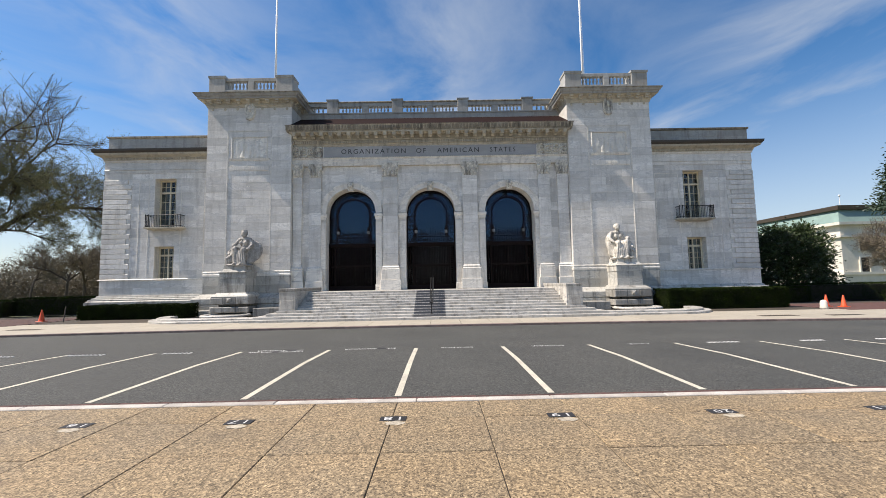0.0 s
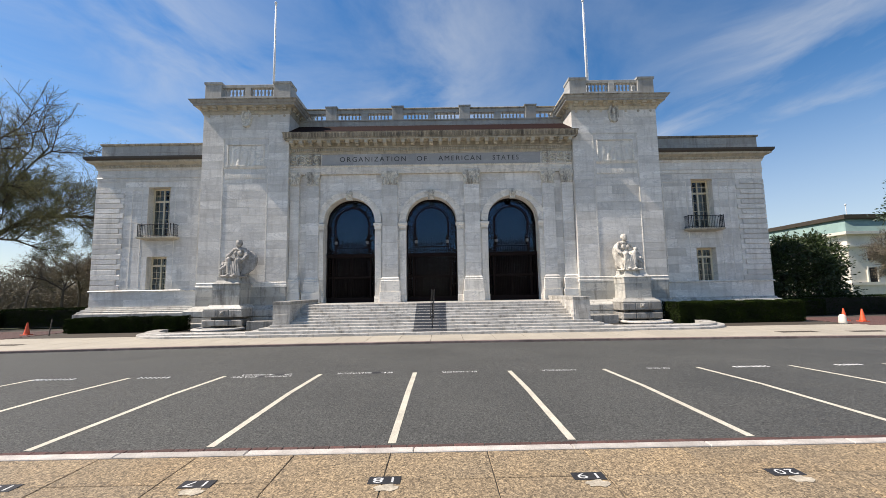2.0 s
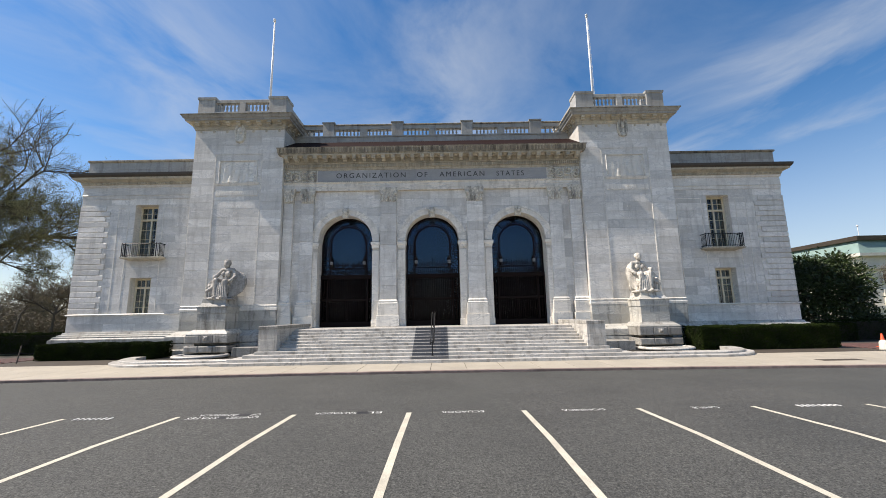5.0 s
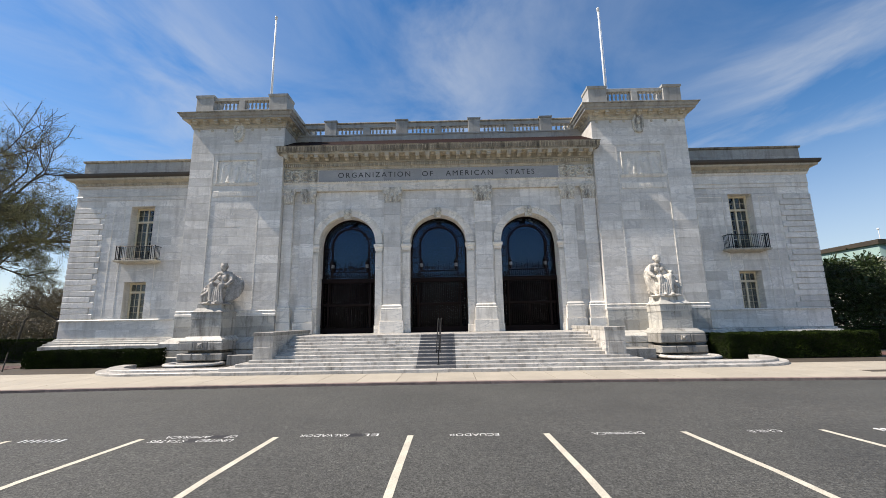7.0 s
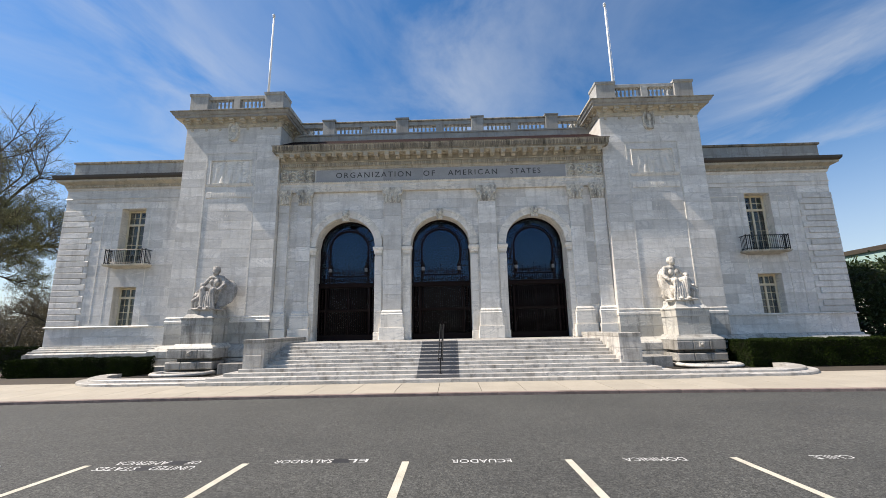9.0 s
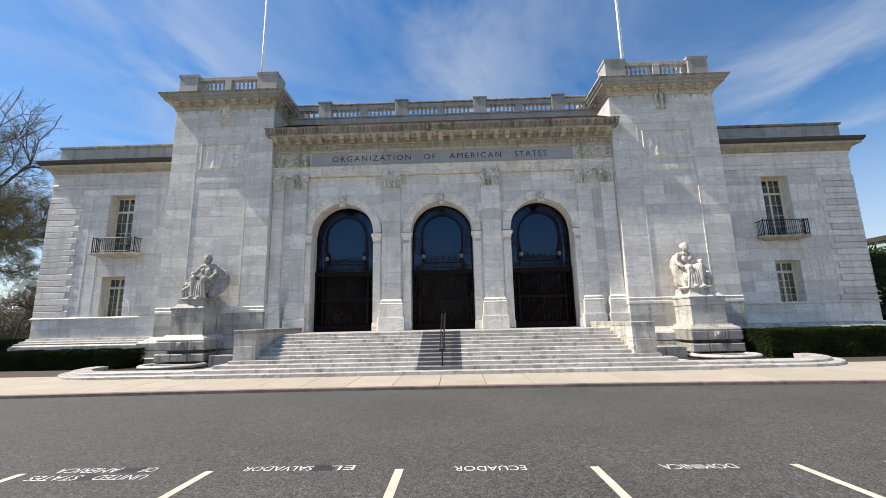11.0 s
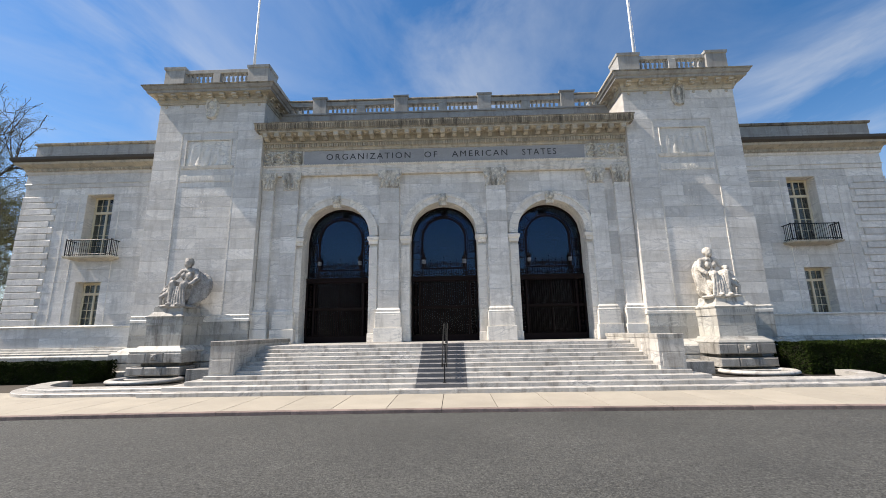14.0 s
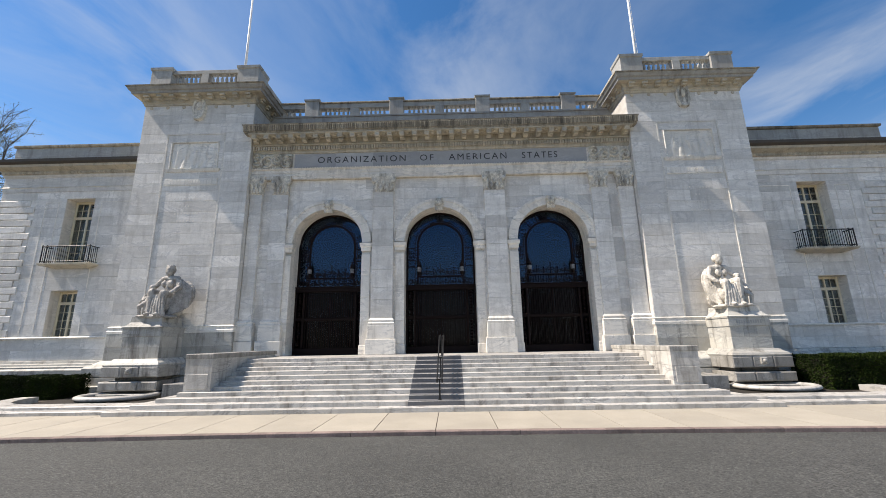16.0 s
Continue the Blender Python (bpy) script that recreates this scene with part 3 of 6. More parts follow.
def window(s, x0, x1, z0, z1, y, upper):
    """A cream casement in a deep opening, with panes of glass and a curtain behind."""
    x0, x1 = sorted((s * x0, s * x1))
    w = new("window")
    w.parent = palace
    bm = bmesh.new()
    for a, c, d, e in ((x0, x0 + 0.13, z0, z1), (x1 - 0.13, x1, z0, z1), (x0 + 0.13, x1 - 0.13, z1 - 0.13, z1), (x0 + 0.13, x1 - 0.13, z0, z0 + 0.12)):
        box(bm, a, c, y, y + 0.12, d, e, 0.012)
    xm = (x0 + x1) / 2
    tz = z1 - (0.95 if upper else 0.62)
    box(bm, x0 + 0.13, x1 - 0.13, y - 0.01, y + 0.12, tz - 0.07, tz + 0.07, 0.012)
    box(bm, xm - 0.06, xm + 0.06, y - 0.005, y + 0.12, z0 + 0.12, tz - 0.07, 0.012)
    box(bm, xm - 0.045, xm + 0.045, y, y + 0.11, tz + 0.07, z1 - 0.13, 0.012)
    part("window_frame", bm, CREAM, w, "cream painted wooden frame")
    for a, c in ((x0 + 0.13, xm - 0.05), (xm + 0.05, x1 - 0.13)):
        for lo, hi, n in ((z0 + 0.12, tz - 0.07, 4), (tz + 0.07, z1 - 0.13, 2 if upper else 1)):
            bm = bmesh.new()
            box(bm, (a + c) / 2 - 0.014, (a + c) / 2 + 0.014, y + 0.02, y + 0.07, lo, hi)
            for k in range(1, n):
                z = lo + (hi - lo) * k / n
                box(bm, a, c, y + 0.024, y + 0.066, z - 0.014, z + 0.014)
            part("glazing_bar", bm, CREAM, w)
            bm = bmesh.new()
            box(bm, a, c, y + 0.04, y + 0.046, lo, hi)
            pane = part("pane", bm, GLASS, w)
            pane.visible_shadow = False
    bm = bmesh.new()
    n = 40
    for a, c in ((x0 + 0.1, x0 + 0.62), (x1 - 0.62, x1 - 0.1)):
        top = [bm.verts.new((a + (c - a) * k / n, y + 0.3 + 0.03 * math.sin(k * 1.1), z1)) for k in range(n + 1)]
        bot = [bm.verts.new((a + (c - a) * k / n, y + 0.3 + 0.035 * math.sin(k * 1.1), z0)) for k in range(n + 1)]
        for k in range(n):
            bm.faces.new((bot[k], bot[k + 1], top[k + 1], top[k]))
    part("curtain", bm, CURTAIN, w, "pale pleated curtain")
    # near-black backing and lid, painted as the unlit depth of a room
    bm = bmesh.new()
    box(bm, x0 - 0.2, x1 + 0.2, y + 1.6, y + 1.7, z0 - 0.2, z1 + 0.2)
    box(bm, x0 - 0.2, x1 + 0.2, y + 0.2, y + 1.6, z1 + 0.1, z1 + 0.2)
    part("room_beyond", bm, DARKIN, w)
    # jamb lining in warm paint
    bm = bmesh.new()
    yo = WING_Y + 0.02
    box(bm, x0 - 0.03, x0 + 0.006, yo, y + 0.02, z0 - 0.01, z1)
    box(bm, x1 - 0.006, x1 + 0.03, yo, y + 0.02, z0 - 0.01, z1)
    box(bm, x0 + 0.006, x1 - 0.006, yo, y + 0.02, z1 - 0.006, z1 + 0.03)
    box(bm, x0 + 0.006, x1 - 0.006, yo, y + 0.02, z0 - 0.03, z0 + 0.006)
    part("jamb", bm, TRIM, w, "pale stone jamb")
    return w


def balcony(s):
    xc = s * 19.25
    b = new("balcony")
    b.parent = palace
    bm = bmesh.new()
    moulding(bm, [(0, 5.9), (0.30, 5.98), (0.42, 6.0), (0.48, 6.06), (0.48, 6.13), (0, 6.13)], xc - 0.85, xc + 0.85, WING_Y - 0.12, WING_Y)
    part("slab", bm, LIME, b, "warm stone balcony slab")
    y = WING_Y - 0.54
    x0, x1 = xc - 1.24, xc + 1.24
    for z in (6.22, 7.0):
        bm = bmesh.new()
        for a, c in (((x0, WING_Y, z), (x0, y, z)), ((x0, y, z), (x1, y, z)), ((x1, y, z), (x1, WING_Y, z))):
            rod(bm, a, c, 0.026 if z > 6.5 else 0.018, sides=6)
        part("rail", bm, IRON, b)
    for k in range(23):
        x = x0 + (x1 - x0) * k / 22
        bm = bmesh.new()
        r = 0.03 if k in (0, 22, 2, 20) else 0.012
        box(bm, x - r / 1.5, x + r / 1.5, y - r / 1.5, y + r / 1.5, 6.13, 7.0 + (0.06 if r > 0.02 else 0))
        part("baluster", bm, IRON, b)
    for x in (x0, x1):
        for k in range(1, 5):
            bm = bmesh.new()
            yy = y + 0.11 * k
            box(bm, x - 0.01, x + 0.01, yy - 0.01, yy + 0.01, 6.13, 7.0)
            part("baluster", bm, IRON, b)


def wing(s):
    X = lambda a, c: tuple(sorted((s * a, s * c)))
    top = 11.3
    u, l = (18.72, 20.27, 6.13, 9.78), (18.75, 20.15, 2.33, 4.78)
    yb = WING_Y + 0.05
    solid = []
    for a, c, d, e in ((16.0, u[0], -0.3, top), (u[1], 23.9, -0.3, top), (u[0], u[1], -0.3, l[2]), (u[0], u[1], l[3], u[2]), (u[0], u[1], u[3], top), (l[1], u[1], l[2], l[3])):
        solid.append((*X(a, c), yb, yb + 0.6, d, e))
    wall = wall_box("wing_wall", solid + [(*X(23.3, 23.9), yb + 0.6, 60, -0.3, top), (*X(16.0, 23.3), 59.4, 60, -0.3, top)], TRIM, "pale marble wing wall with two windows")
    holes = [(s * u[0], s * u[1], u[2], u[3]), (s * l[0], s * l[1], l[2], l[3])]
    ashlar(wall, *X(16.1, 21.95), WING_Y, 2.45, 10.2, MARBLE, 11 + s, holes, 0.56)
    ashlar(wall, *X(16.1, 23.95), WING_Y - 0.06, 1.3, 2.33, MARBLE, 21 + s, (), 0.52, depth=0.11)
    ashlar(wall, *X(21.95, 23.95), WING_Y, 9.75, 10.2, MARBLE, 23 + s, (), 0.45)
    # rusticated quoins, long and short by turns
    n = 20
    for k in range(n):
        z0 = 2.45 + (9.72 - 2.45) * k / n
        z1 = 2.45 + (9.72 - 2.45) * (k + 1) / n
        a = 21.95 + (0.28 if k % 2 else 0.0)
        block("quoin", wall, *X(a, 23.98), WING_Y - 0.055, z0 + 0.016, z1 - 0.016, MARBLE, 0.105, 0.018)
        if k % 2:
            block("stone_block", wall, *X(21.955, a - 0.004), WING_Y, z0 + 0.003, z1 - 0.003, MARBLE)
    bm = bmesh.new()
    box(bm, *X(21.95, 23.93), WING_Y + 0.01, WING_Y + 0.05, 2.45, 9.75)
    box(bm, *X(23.88, 23.93), WING_Y + 0.05, 34, 2.45, 9.75)
    part("quoin_backing", bm, TRIM, wall)
    # string at sill level, frames of the face panels
    bm = bmesh.new()
    moulding(bm, [(0, 2.34), (0.07, 2.34), (0.09, 2.40), (0.03, 2.45), (0, 2.45)], *X(16.1, 23.95), WING_Y - 0.06, WING_Y + 0.05)
    part("sill_string", bm, TRIM, palace)
    for a, c in ((21.4, 20.65), (18.35, 16.6)):
        bm = bmesh.new()
        xa, xc = X(a, c)
        for q in ((xa, xc, 9.55, 9.6), (xa, xa + 0.05, 2.6, 9.55), (xc - 0.05, xc, 2.6, 9.55)):
            box(bm, q[0], q[1], WING_Y - 0.018, WING_Y, q[2], q[3], 0.006)
        part("panel_frame", bm, TRIM, palace)
    # entablature, dark gutter and parapet
    bm = bmesh.new()
    moulding(bm, [(0, 10.2), (0.04, 10.2), (0.05, 10.42), (0.09, 10.45), (0.05, 10.5), (0.04, 11.0), (0.10, 11.06), (0.12, 11.16), (0, 11.16)], *X(16.1, 23.9), WING_Y, 34)
    part("wing_frieze", bm, MARBLE, palace, "pale marble frieze band")
    bm = bmesh.new()
    moulding(bm, [(0, 11.16), (0.12, 11.16), (0.16, 11.24), (0.20, 11.36), (0.5, 11.5), (0.52, 11.62), (0, 11.62)], *X(16.1, 23.9), WING_Y, 34)
    cn = part("wing_cornice", bm, LIME, palace, "warm limestone eaves cornice")
    bm = bmesh.new()
    moulding(bm, [(0.3, 11.62), (0.55, 11.62), (0.64, 11.74), (0.66, 11.88), (0.3, 11.9)], *X(16.1, 23.9), WING_Y, 34)
    part("gutter", bm, EAVE, palace, "dark brown eaves gutter")
    for k in range(62):
        x = 16.2 + 0.125 * k
        bm = bmesh.new()
        box(bm, *X(x, x + 0.075), WING_Y - 0.22, WING_Y - 0.1, 11.2, 11.31)
        part("dentil", bm, LIME, cn)
    bm = bmesh.new()
    box(bm, *X(16.1, 23.85), WING_Y + 0.15, WING_Y + 0.6, 11.6, 12.9)
    box(bm, *X(23.4, 23.85), WING_Y + 0.6, 50, 11.6, 12.9)
    par = part("wing_parapet", bm, PARAPET, palace, "weathered grey parapet")
    ashlar(par, *X(16.1, 23.88), WING_Y + 0.1, 11.85, 12.88, PARAPET, 31 + s, (), 0.55)
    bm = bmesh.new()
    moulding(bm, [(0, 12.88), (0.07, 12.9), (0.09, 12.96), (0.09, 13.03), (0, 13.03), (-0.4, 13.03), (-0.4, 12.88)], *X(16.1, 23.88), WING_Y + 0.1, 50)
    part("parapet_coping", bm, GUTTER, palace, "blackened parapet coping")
    # plinth
    bm = bmesh.new()
    moulding(bm, [(0, -0.3), (0.52, -0.3), (0.52, 0.86), (0.44, 0.93), (0.44, 1.0), (0.3, 1.05), (0.28, 1.12), (0.14, 1.16), (0.1, 1.27), (0, 1.3)], *X(16.1, 23.95), WING_Y - 0.03, 34)
    plinth = part("wing_plinth", bm, BASEM, palace, "weathered marble plinth")
    ashlar(plinth, *X(16.2, 24.55), WING_Y - 0.575, -0.15, 0.84, BASEM, 41 + s, (), 0.5, depth=0.03)
    window(s, *u, WING_Y + 0.55, True)
    window(s, *l, WING_Y + 0.5, False)
    balcony(s)


def baluster_mesh(h, r):
    bm = bmesh.new()
    lathe(bm, [(r * 1.15, 0), (r * 1.15, h * 0.08), (r * 0.7, h * 0.12), (r * 0.62, h * 0.3), (r * 1.05, h * 0.48), (r * 1.0, h * 0.58), (r * 0.55, h * 0.74), (r * 0.5, h * 0.86), (r * 1.1, h * 0.92), (r * 1.1, h)], (0, 0, 0), 10)
    return mesh_of("baluster", bm, PARAPET, True)


def balusters(parent, x0, x1, n, y, z, mesh):
    x0, x1 = sorted((x0, x1))
    for k in range(n):
        ob = new("baluster", mesh)
        ob.location = (x0 + (x1 - x0) * (k + 0.5) / n, y, z)
        ob.parent = parent


def relief(name, parent, x0, x1, y, z0, z1, seed, mat, depth=0.07, cells=(34, 22), kind="swirl", label=""):
    """A carved panel: a grid raised into scrolls or standing shapes."""
    x0, x1 = sorted((x0, x1))
    rnd = random.Random(seed)
    nx, nz = cells
    if kind == "swirl":
        cs = [(x0 + (x1 - x0) * (i + 0.5) / 4, z0 + (z1 - z0) * (0.5 + 0.12 * (-1) ** i), rnd.choice((-1, 1))) for i in range(4)]
    else:
        cs = [(x0 + (x1 - x0) * q, rnd.uniform(0.72, 0.95)) for q in (0.12, 0.3, 0.48, 0.6, 0.78, 0.9)]
    bm = bmesh.new()
    rows = []
    for j in range(nz + 1):
        z = z0 + (z1 - z0) * j / nz
        row = []
        for i in range(nx + 1):
            x = x0 + (x1 - x0) * i / nx
            h = 0.0
            if 0 < i < nx and 0 < j < nz:
                if kind == "swirl":
                    for cx, cz, sgn in cs:
                        r = math.hypot(x - cx, z - cz)
                        a = math.atan2(z - cz, x - cx)
                        R = (z1 - z0) * 0.46
                        if r < R:
                            h = max(h, (0.5 + 0.5 * math.sin(r / R * 13 + sgn * a * 1.0)) * (1 - 0.35 * r / R))
                    h = max(h, 0.55 * max(0, noise.noise((x * 5, z * 5, seed))) + 0.1)
                else:
                    for cx, top in cs:
                        t = (z - z0) / (z1 - z0)
                        if t < top:
                            w = 0.14 + 0.05 * math.sin(t * 9 + cx * 5)
                            if t > top - 0.16:
                                w = 0.085
                            lean = 0.08 * math.sin(t * 3 + cx)
                            d = abs(x - cx - lean) / w
                            if d < 1:
                                h = max(h, math.sqrt(1 - d * d) * (0.85 + 0.3 * noise.noise((x * 9, z * 4, seed))))
            row.append(bm.verts.new((x, y - depth * h, z)))
        rows.append(row)
    for a, c in zip(rows, rows[1:]):
        for i in range(nx):
            bm.faces.new((a[i], a[i + 1], c[i + 1], c[i]))
    # close the back
    edge = [rows[0][0], rows[0][-1], rows[-1][-1], rows[-1][0]]
    back = [bm.verts.new(v.co + Vector((0, 0.05, 0))) for v in edge]
    bm.faces.new(back[::-1])
    return part(name, bm, mat, parent, label, smooth=True)


def tower(s):
    X = lambda a, c: tuple(sorted((s * a, s * c)))
    A, B = 10.02, 16.06
    P = TOWER_Y + 0.028
    core = wall_box("tower_wall", [(*X(A, B), P + 0.05, 34.5, -0.3, 15.0)], TRIM, "tall pale marble tower with a sunk panel")
    # outer strips and head stand proud of the sunk panel
    for a, c in ((A, 11.42), (14.62, B)):
        ashlar(core, *X(a, c), TOWER_Y, 2.85, 13.02, MARBLE, 50 + s + int(a), (), 0.565, depth=0.14)
    ashlar(core, *X(A, B), TOWER_Y, 13.02, 14.72, MARBLE, 54 + s, (), 0.565, depth=0.14)
    ashlar(core, *X(11.42, 14.62), P, 2.85, 13.02, MARBLE, 57 + s, [(s * 11.72, s * 14.32, 10.9, 12.55)], 0.565, depth=0.05)
    for x in (A, B):
        sgn = s if x == B else -s
        bm = bmesh.new()
        box(bm, s * x, s * x + sgn * 0.012, TOWER_Y + 0.02, 34.4, 1.2, 14.8)
        part("tower_flank", bm, MARBLE, palace, "marble flank of the tower")
    # slim moulding round the sunk panel
    bm = bmesh.new()
    for q in ((11.42, 11.5, 2.85, 13.02), (14.54, 14.62, 2.85, 13.02), (11.5, 14.54, 12.94, 13.02)):
        box(bm, *X(q[0], q[1]), TOWER_Y - 0.006, P + 0.01, q[2], q[3], 0.004)
    part("panel_moulding", bm, TRIM, palace)
    # carved relief, its frame and ledge, and the small inscribed band
    bm = bmesh.new()
    for q in ((11.72, 11.8, 10.9, 12.55), (14.24, 14.32, 10.9, 12.55), (11.8, 14.24, 12.47, 12.55)):
        box(bm, *X(q[0], q[1]), P - 0.05, P + 0.04, q[2], q[3], 0.02)
    part("relief_frame", bm, TRIM, palace)
    relief("relief_panel", palace, s * 11.8, s * 14.24, P + 0.03, 10.98, 12.46, 3 + s, TRIM, 0.06, (80, 50), "shapes", "carved marble relief panel")
    bm = bmesh.new()
    moulding(bm, [(0, 10.78), (0.04, 10.8), (0.07, 10.88), (0.085, 10.96), (0, 10.98)], *X(11.65, 14.4), P, P + 0.05)
    part("relief_ledge", bm, TRIM, palace)
    bm = bmesh.new()
    box(bm, *X(11.62, 14.42), P - 0.035, P, 10.04, 10.42, 0.015)
    band = part("inscribed_band", bm, TRIM, palace, "carved marble band with worn lettering")
    for row, (n, w) in enumerate(((16, 2.3),)):
        bm = bmesh.new()
        for k in range(n):
            x = s * 13.02 - w / 2 + w * k / n
            box(bm, x, x + w / n * 0.6, P - 0.045, P - 0.035, 10.13, 10.32)
        tagged(part("worn_inscription", bm, TRIM, band), kind="stuff")
    for z, n, w in ((9.25, 9, 1.5), (8.85, 2, 0.3), (8.45, 8, 1.3), (8.05, 6, 1.0)):
        bm = bmesh.new()
        for k in range(n):
            x = s * 13.02 - w / 2 + w * k / n
            box(bm, x, x + w / n * 0.5, P - 0.006, P + 0.01, z, z + 0.1)
        tagged(part("worn_inscription", bm, TRIM, palace), kind="stuff")
    # shield under the cornice
    bm = bmesh.new()
    xc = s * 13.02
    prof = [(0.0, 13.72), (0.26, 13.82), (0.36, 14.1), (0.40, 14.55), (0.34, 14.85), (0.22, 15.05), (0.0, 15.1)]
    rim = [(xc + x, z) for x, z in prof] + [(xc - x, z) for x, z in prof[-2:0:-1]]
    f = [bm.verts.new((x, TOWER_Y, z)) for x, z in rim]
    g = [bm.verts.new((xc + (x - xc) * 0.85, TOWER_Y - 0.16, 14.4 + (z - 14.4) * 0.9)) for x, z in rim]
    h = [bm.verts.new((xc + (x - xc) * 0.62, TOWER_Y - 0.15, 14.45 + (z - 14.45) * 0.66)) for x, z in rim]
    i = [bm.verts.new((xc + (x - xc) * 0.55, TOWER_Y - 0.10, 14.45 + (z - 14.45) * 0.6)) for x, z in rim]
    n = len(rim)
    for a, c in ((f, g), (g, h), (h, i)):
        for k in range(n):
            bm.faces.new((a[k], a[(k + 1) % n], c[(k + 1) % n], c[k]))
    bm.faces.new(i)
    bmesh.ops.create_uvsphere(bm, u_segments=12, v_segments=8, radius=0.17, matrix=Matrix.Translation((xc, TOWER_Y - 0.1, 14.6)) @ Matrix.Diagonal((0.9, 0.6, 1.5, 1)))
    box(bm, xc - 0.24, xc + 0.24, TOWER_Y - 0.14, TOWER_Y - 0.05, 13.86, 13.98, 0.03)
    part("shield", bm, CARVED, palace, "carved stone shield", smooth=False)
    # cornice with modillions
    bm = bmesh.new()
    moulding(bm, [(0, 14.7), (0.05, 14.7), (0.07, 14.8), (0.12, 14.84), (0.12, 15.02), (0.18, 15.1), (0, 15.1)], *X(A, B), TOWER_Y, 34.4)
    moulding(bm, [(0, 15.1), (0.2, 15.1), (0.2, 15.14), (0.46, 15.18), (0.46, 15.22), (0, 15.24)], *X(A, B), TOWER_Y, 34.4)
    fascia = bmesh.new()
    moulding(fascia, [(0, 15.2), (0.5, 15.2), (0.52, 15.32), (0.6, 15.36), (0.68, 15.5), (0.68, 15.53), (0, 15.56)], *X(A, B), TOWER_Y, 34.4)
    part("cornice_fascia", fascia, PARAPET, palace, "weathered grey cornice fascia")
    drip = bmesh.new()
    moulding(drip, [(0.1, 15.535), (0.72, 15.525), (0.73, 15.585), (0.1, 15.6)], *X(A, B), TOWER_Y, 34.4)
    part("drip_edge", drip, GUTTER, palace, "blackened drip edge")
    cn = part("tower_cornice", bm, LIME, palace, "warm stone cornice with brackets")
    mo = bmesh.new()
    box(mo, -0.14, 0.14, -0.02, 0.26, -0.03, 0.11, 0.03)
    box(mo, -0.12, 0.12, 0.08, 0.26, -0.13, -0.03, 0.02)
    mo = mesh_of("bracket", mo, LIME)
    for k in range(9):
        ob = new("bracket", mo)
        ob.location = (s * (A + 0.25 + (B - A - 0.5) * k / 8), TOWER_Y - 0.42, 15.06)
        ob.parent = cn
    for sgn, x in ((s, B), (-s, A)):
        for k in range(9):
            ob = new("bracket", mo)
            ob.location = (s * x + sgn * 0.34, TOWER_Y + 0.3 + 0.7 * k, 15.08)
            ob.rotation_euler = (0, 0, radians(-90 if sgn < 0 else 90))
            ob.parent = cn
    # rosettes under the brackets
    for k in range(7):
        if k == 3:
            continue
        bm = bmesh.new()
        lathe(bm, [(0.1, 0), (0.08, 0.04), (0.03, 0.05)], (0, 0, 0), 8)
        ob = part("rosette", bm, LIME, cn)
        ob.matrix_world = pose(s * (A + 0.35 + (B - A - 0.7) * k / 6), TOWER_Y, 14.6, 90, 0, 0)
    # parapet: corner pedestals, a rail on balusters between
    bm = bmesh.new()
    y0, y1 = TOWER_Y + 0.06, TOWER_Y + 0.5
    box(bm, *X(A + 0.05, B - 0.02), y0, 34.4, 15.55, 16.1)
    par = part("tower_parapet", bm, PARAPET, palace, "grey marble parapet with balusters")
    for a, c in ((A - 0.02, 11.2), (14.93, B + 0.02)):
        for ya in (y0 - 0.02, 32.9):
            bm = bmesh.new()
            box(bm, *X(a, c), ya, ya + 1.15, 15.58, 16.98, 0.012)
            moulding(bm, [(-0.3, 16.96), (0.0, 16.96), (0.05, 17.0), (0.06, 17.15), (-0.3, 17.16)], *X(a, c), ya, ya + 1.15)
            moulding(bm, [(-0.3, 15.58), (0.06, 15.58), (0.06, 15.85), (0.0, 15.92), (-0.3, 15.92)], *X(a, c), ya, ya + 1.15)
            box(bm, *X(a + 0.25, c - 0.25), ya + 0.3, ya + 0.9, 16.9, 17.155)
            part("pedestal", bm, PARAPET, par)
    bm = bmesh.new()
    box(bm, *X(11.2, 14.93), y0 + 0.08, y0 + 0.42, 16.78, 17.02, 0.02)
    box(bm, *X(12.86, 13.28), y0 + 0.06, y0 + 0.4, 16.1, 16.78, 0.012)
    for a in (A + 0.15, B - 0.5):
        box(bm, *X(a, a + 0.35), y0 + 1.1, 32.9, 16.78, 17.02)
        box(bm, *X(a, a + 0.35), y0 + 1.1, 32.9, 16.1, 16.2)
        for k in range(4):
            box(bm, *X(a, a + 0.35), 30.0 + k * 0.8, 30.4 + k * 0.8, 16.2, 16.78)
    part("parapet_rail", bm, PARAPET, par)
    me = BAL_T
    balusters(par, s * 11.28, s * 12.84, 6, y0 + 0.25, 16.1, me)
    balusters(par, s * 13.30, s * 14.87, 6, y0 + 0.25, 16.1, me)
    # base: moulded course, lower stones, plinth
    bm = bmesh.new()
    moulding(bm, [(0, 2.5), (0.06, 2.5), (0.06, 2.62), (0.03, 2.66), (0.03, 2.76), (0.05, 2.8), (0.0, 2.85)], *X(A, B), TOWER_Y, 30)
    part("base_moulding", bm, TRIM, palace)
    ashlar(core, *X(A - 0.02, B + 0.02), TOWER_Y - 0.05, 1.25, 2.5, BASEM, 60 + s, (), 0.6, depth=0.19)
    bm = bmesh.new()
    moulding(bm, [(0, -0.3), (0.65, -0.3), (0.65, 0.15), (0.52, 0.2), (0.52, 0.52), (0.42, 0.56), (0.52, 0.6), (0.52, 0.95), (0.46, 1.02), (0.3, 1.1), (0.06, 1.27), (0, 1.27)], *X(A + 0.1, B), TOWER_Y - 0.02, 30)
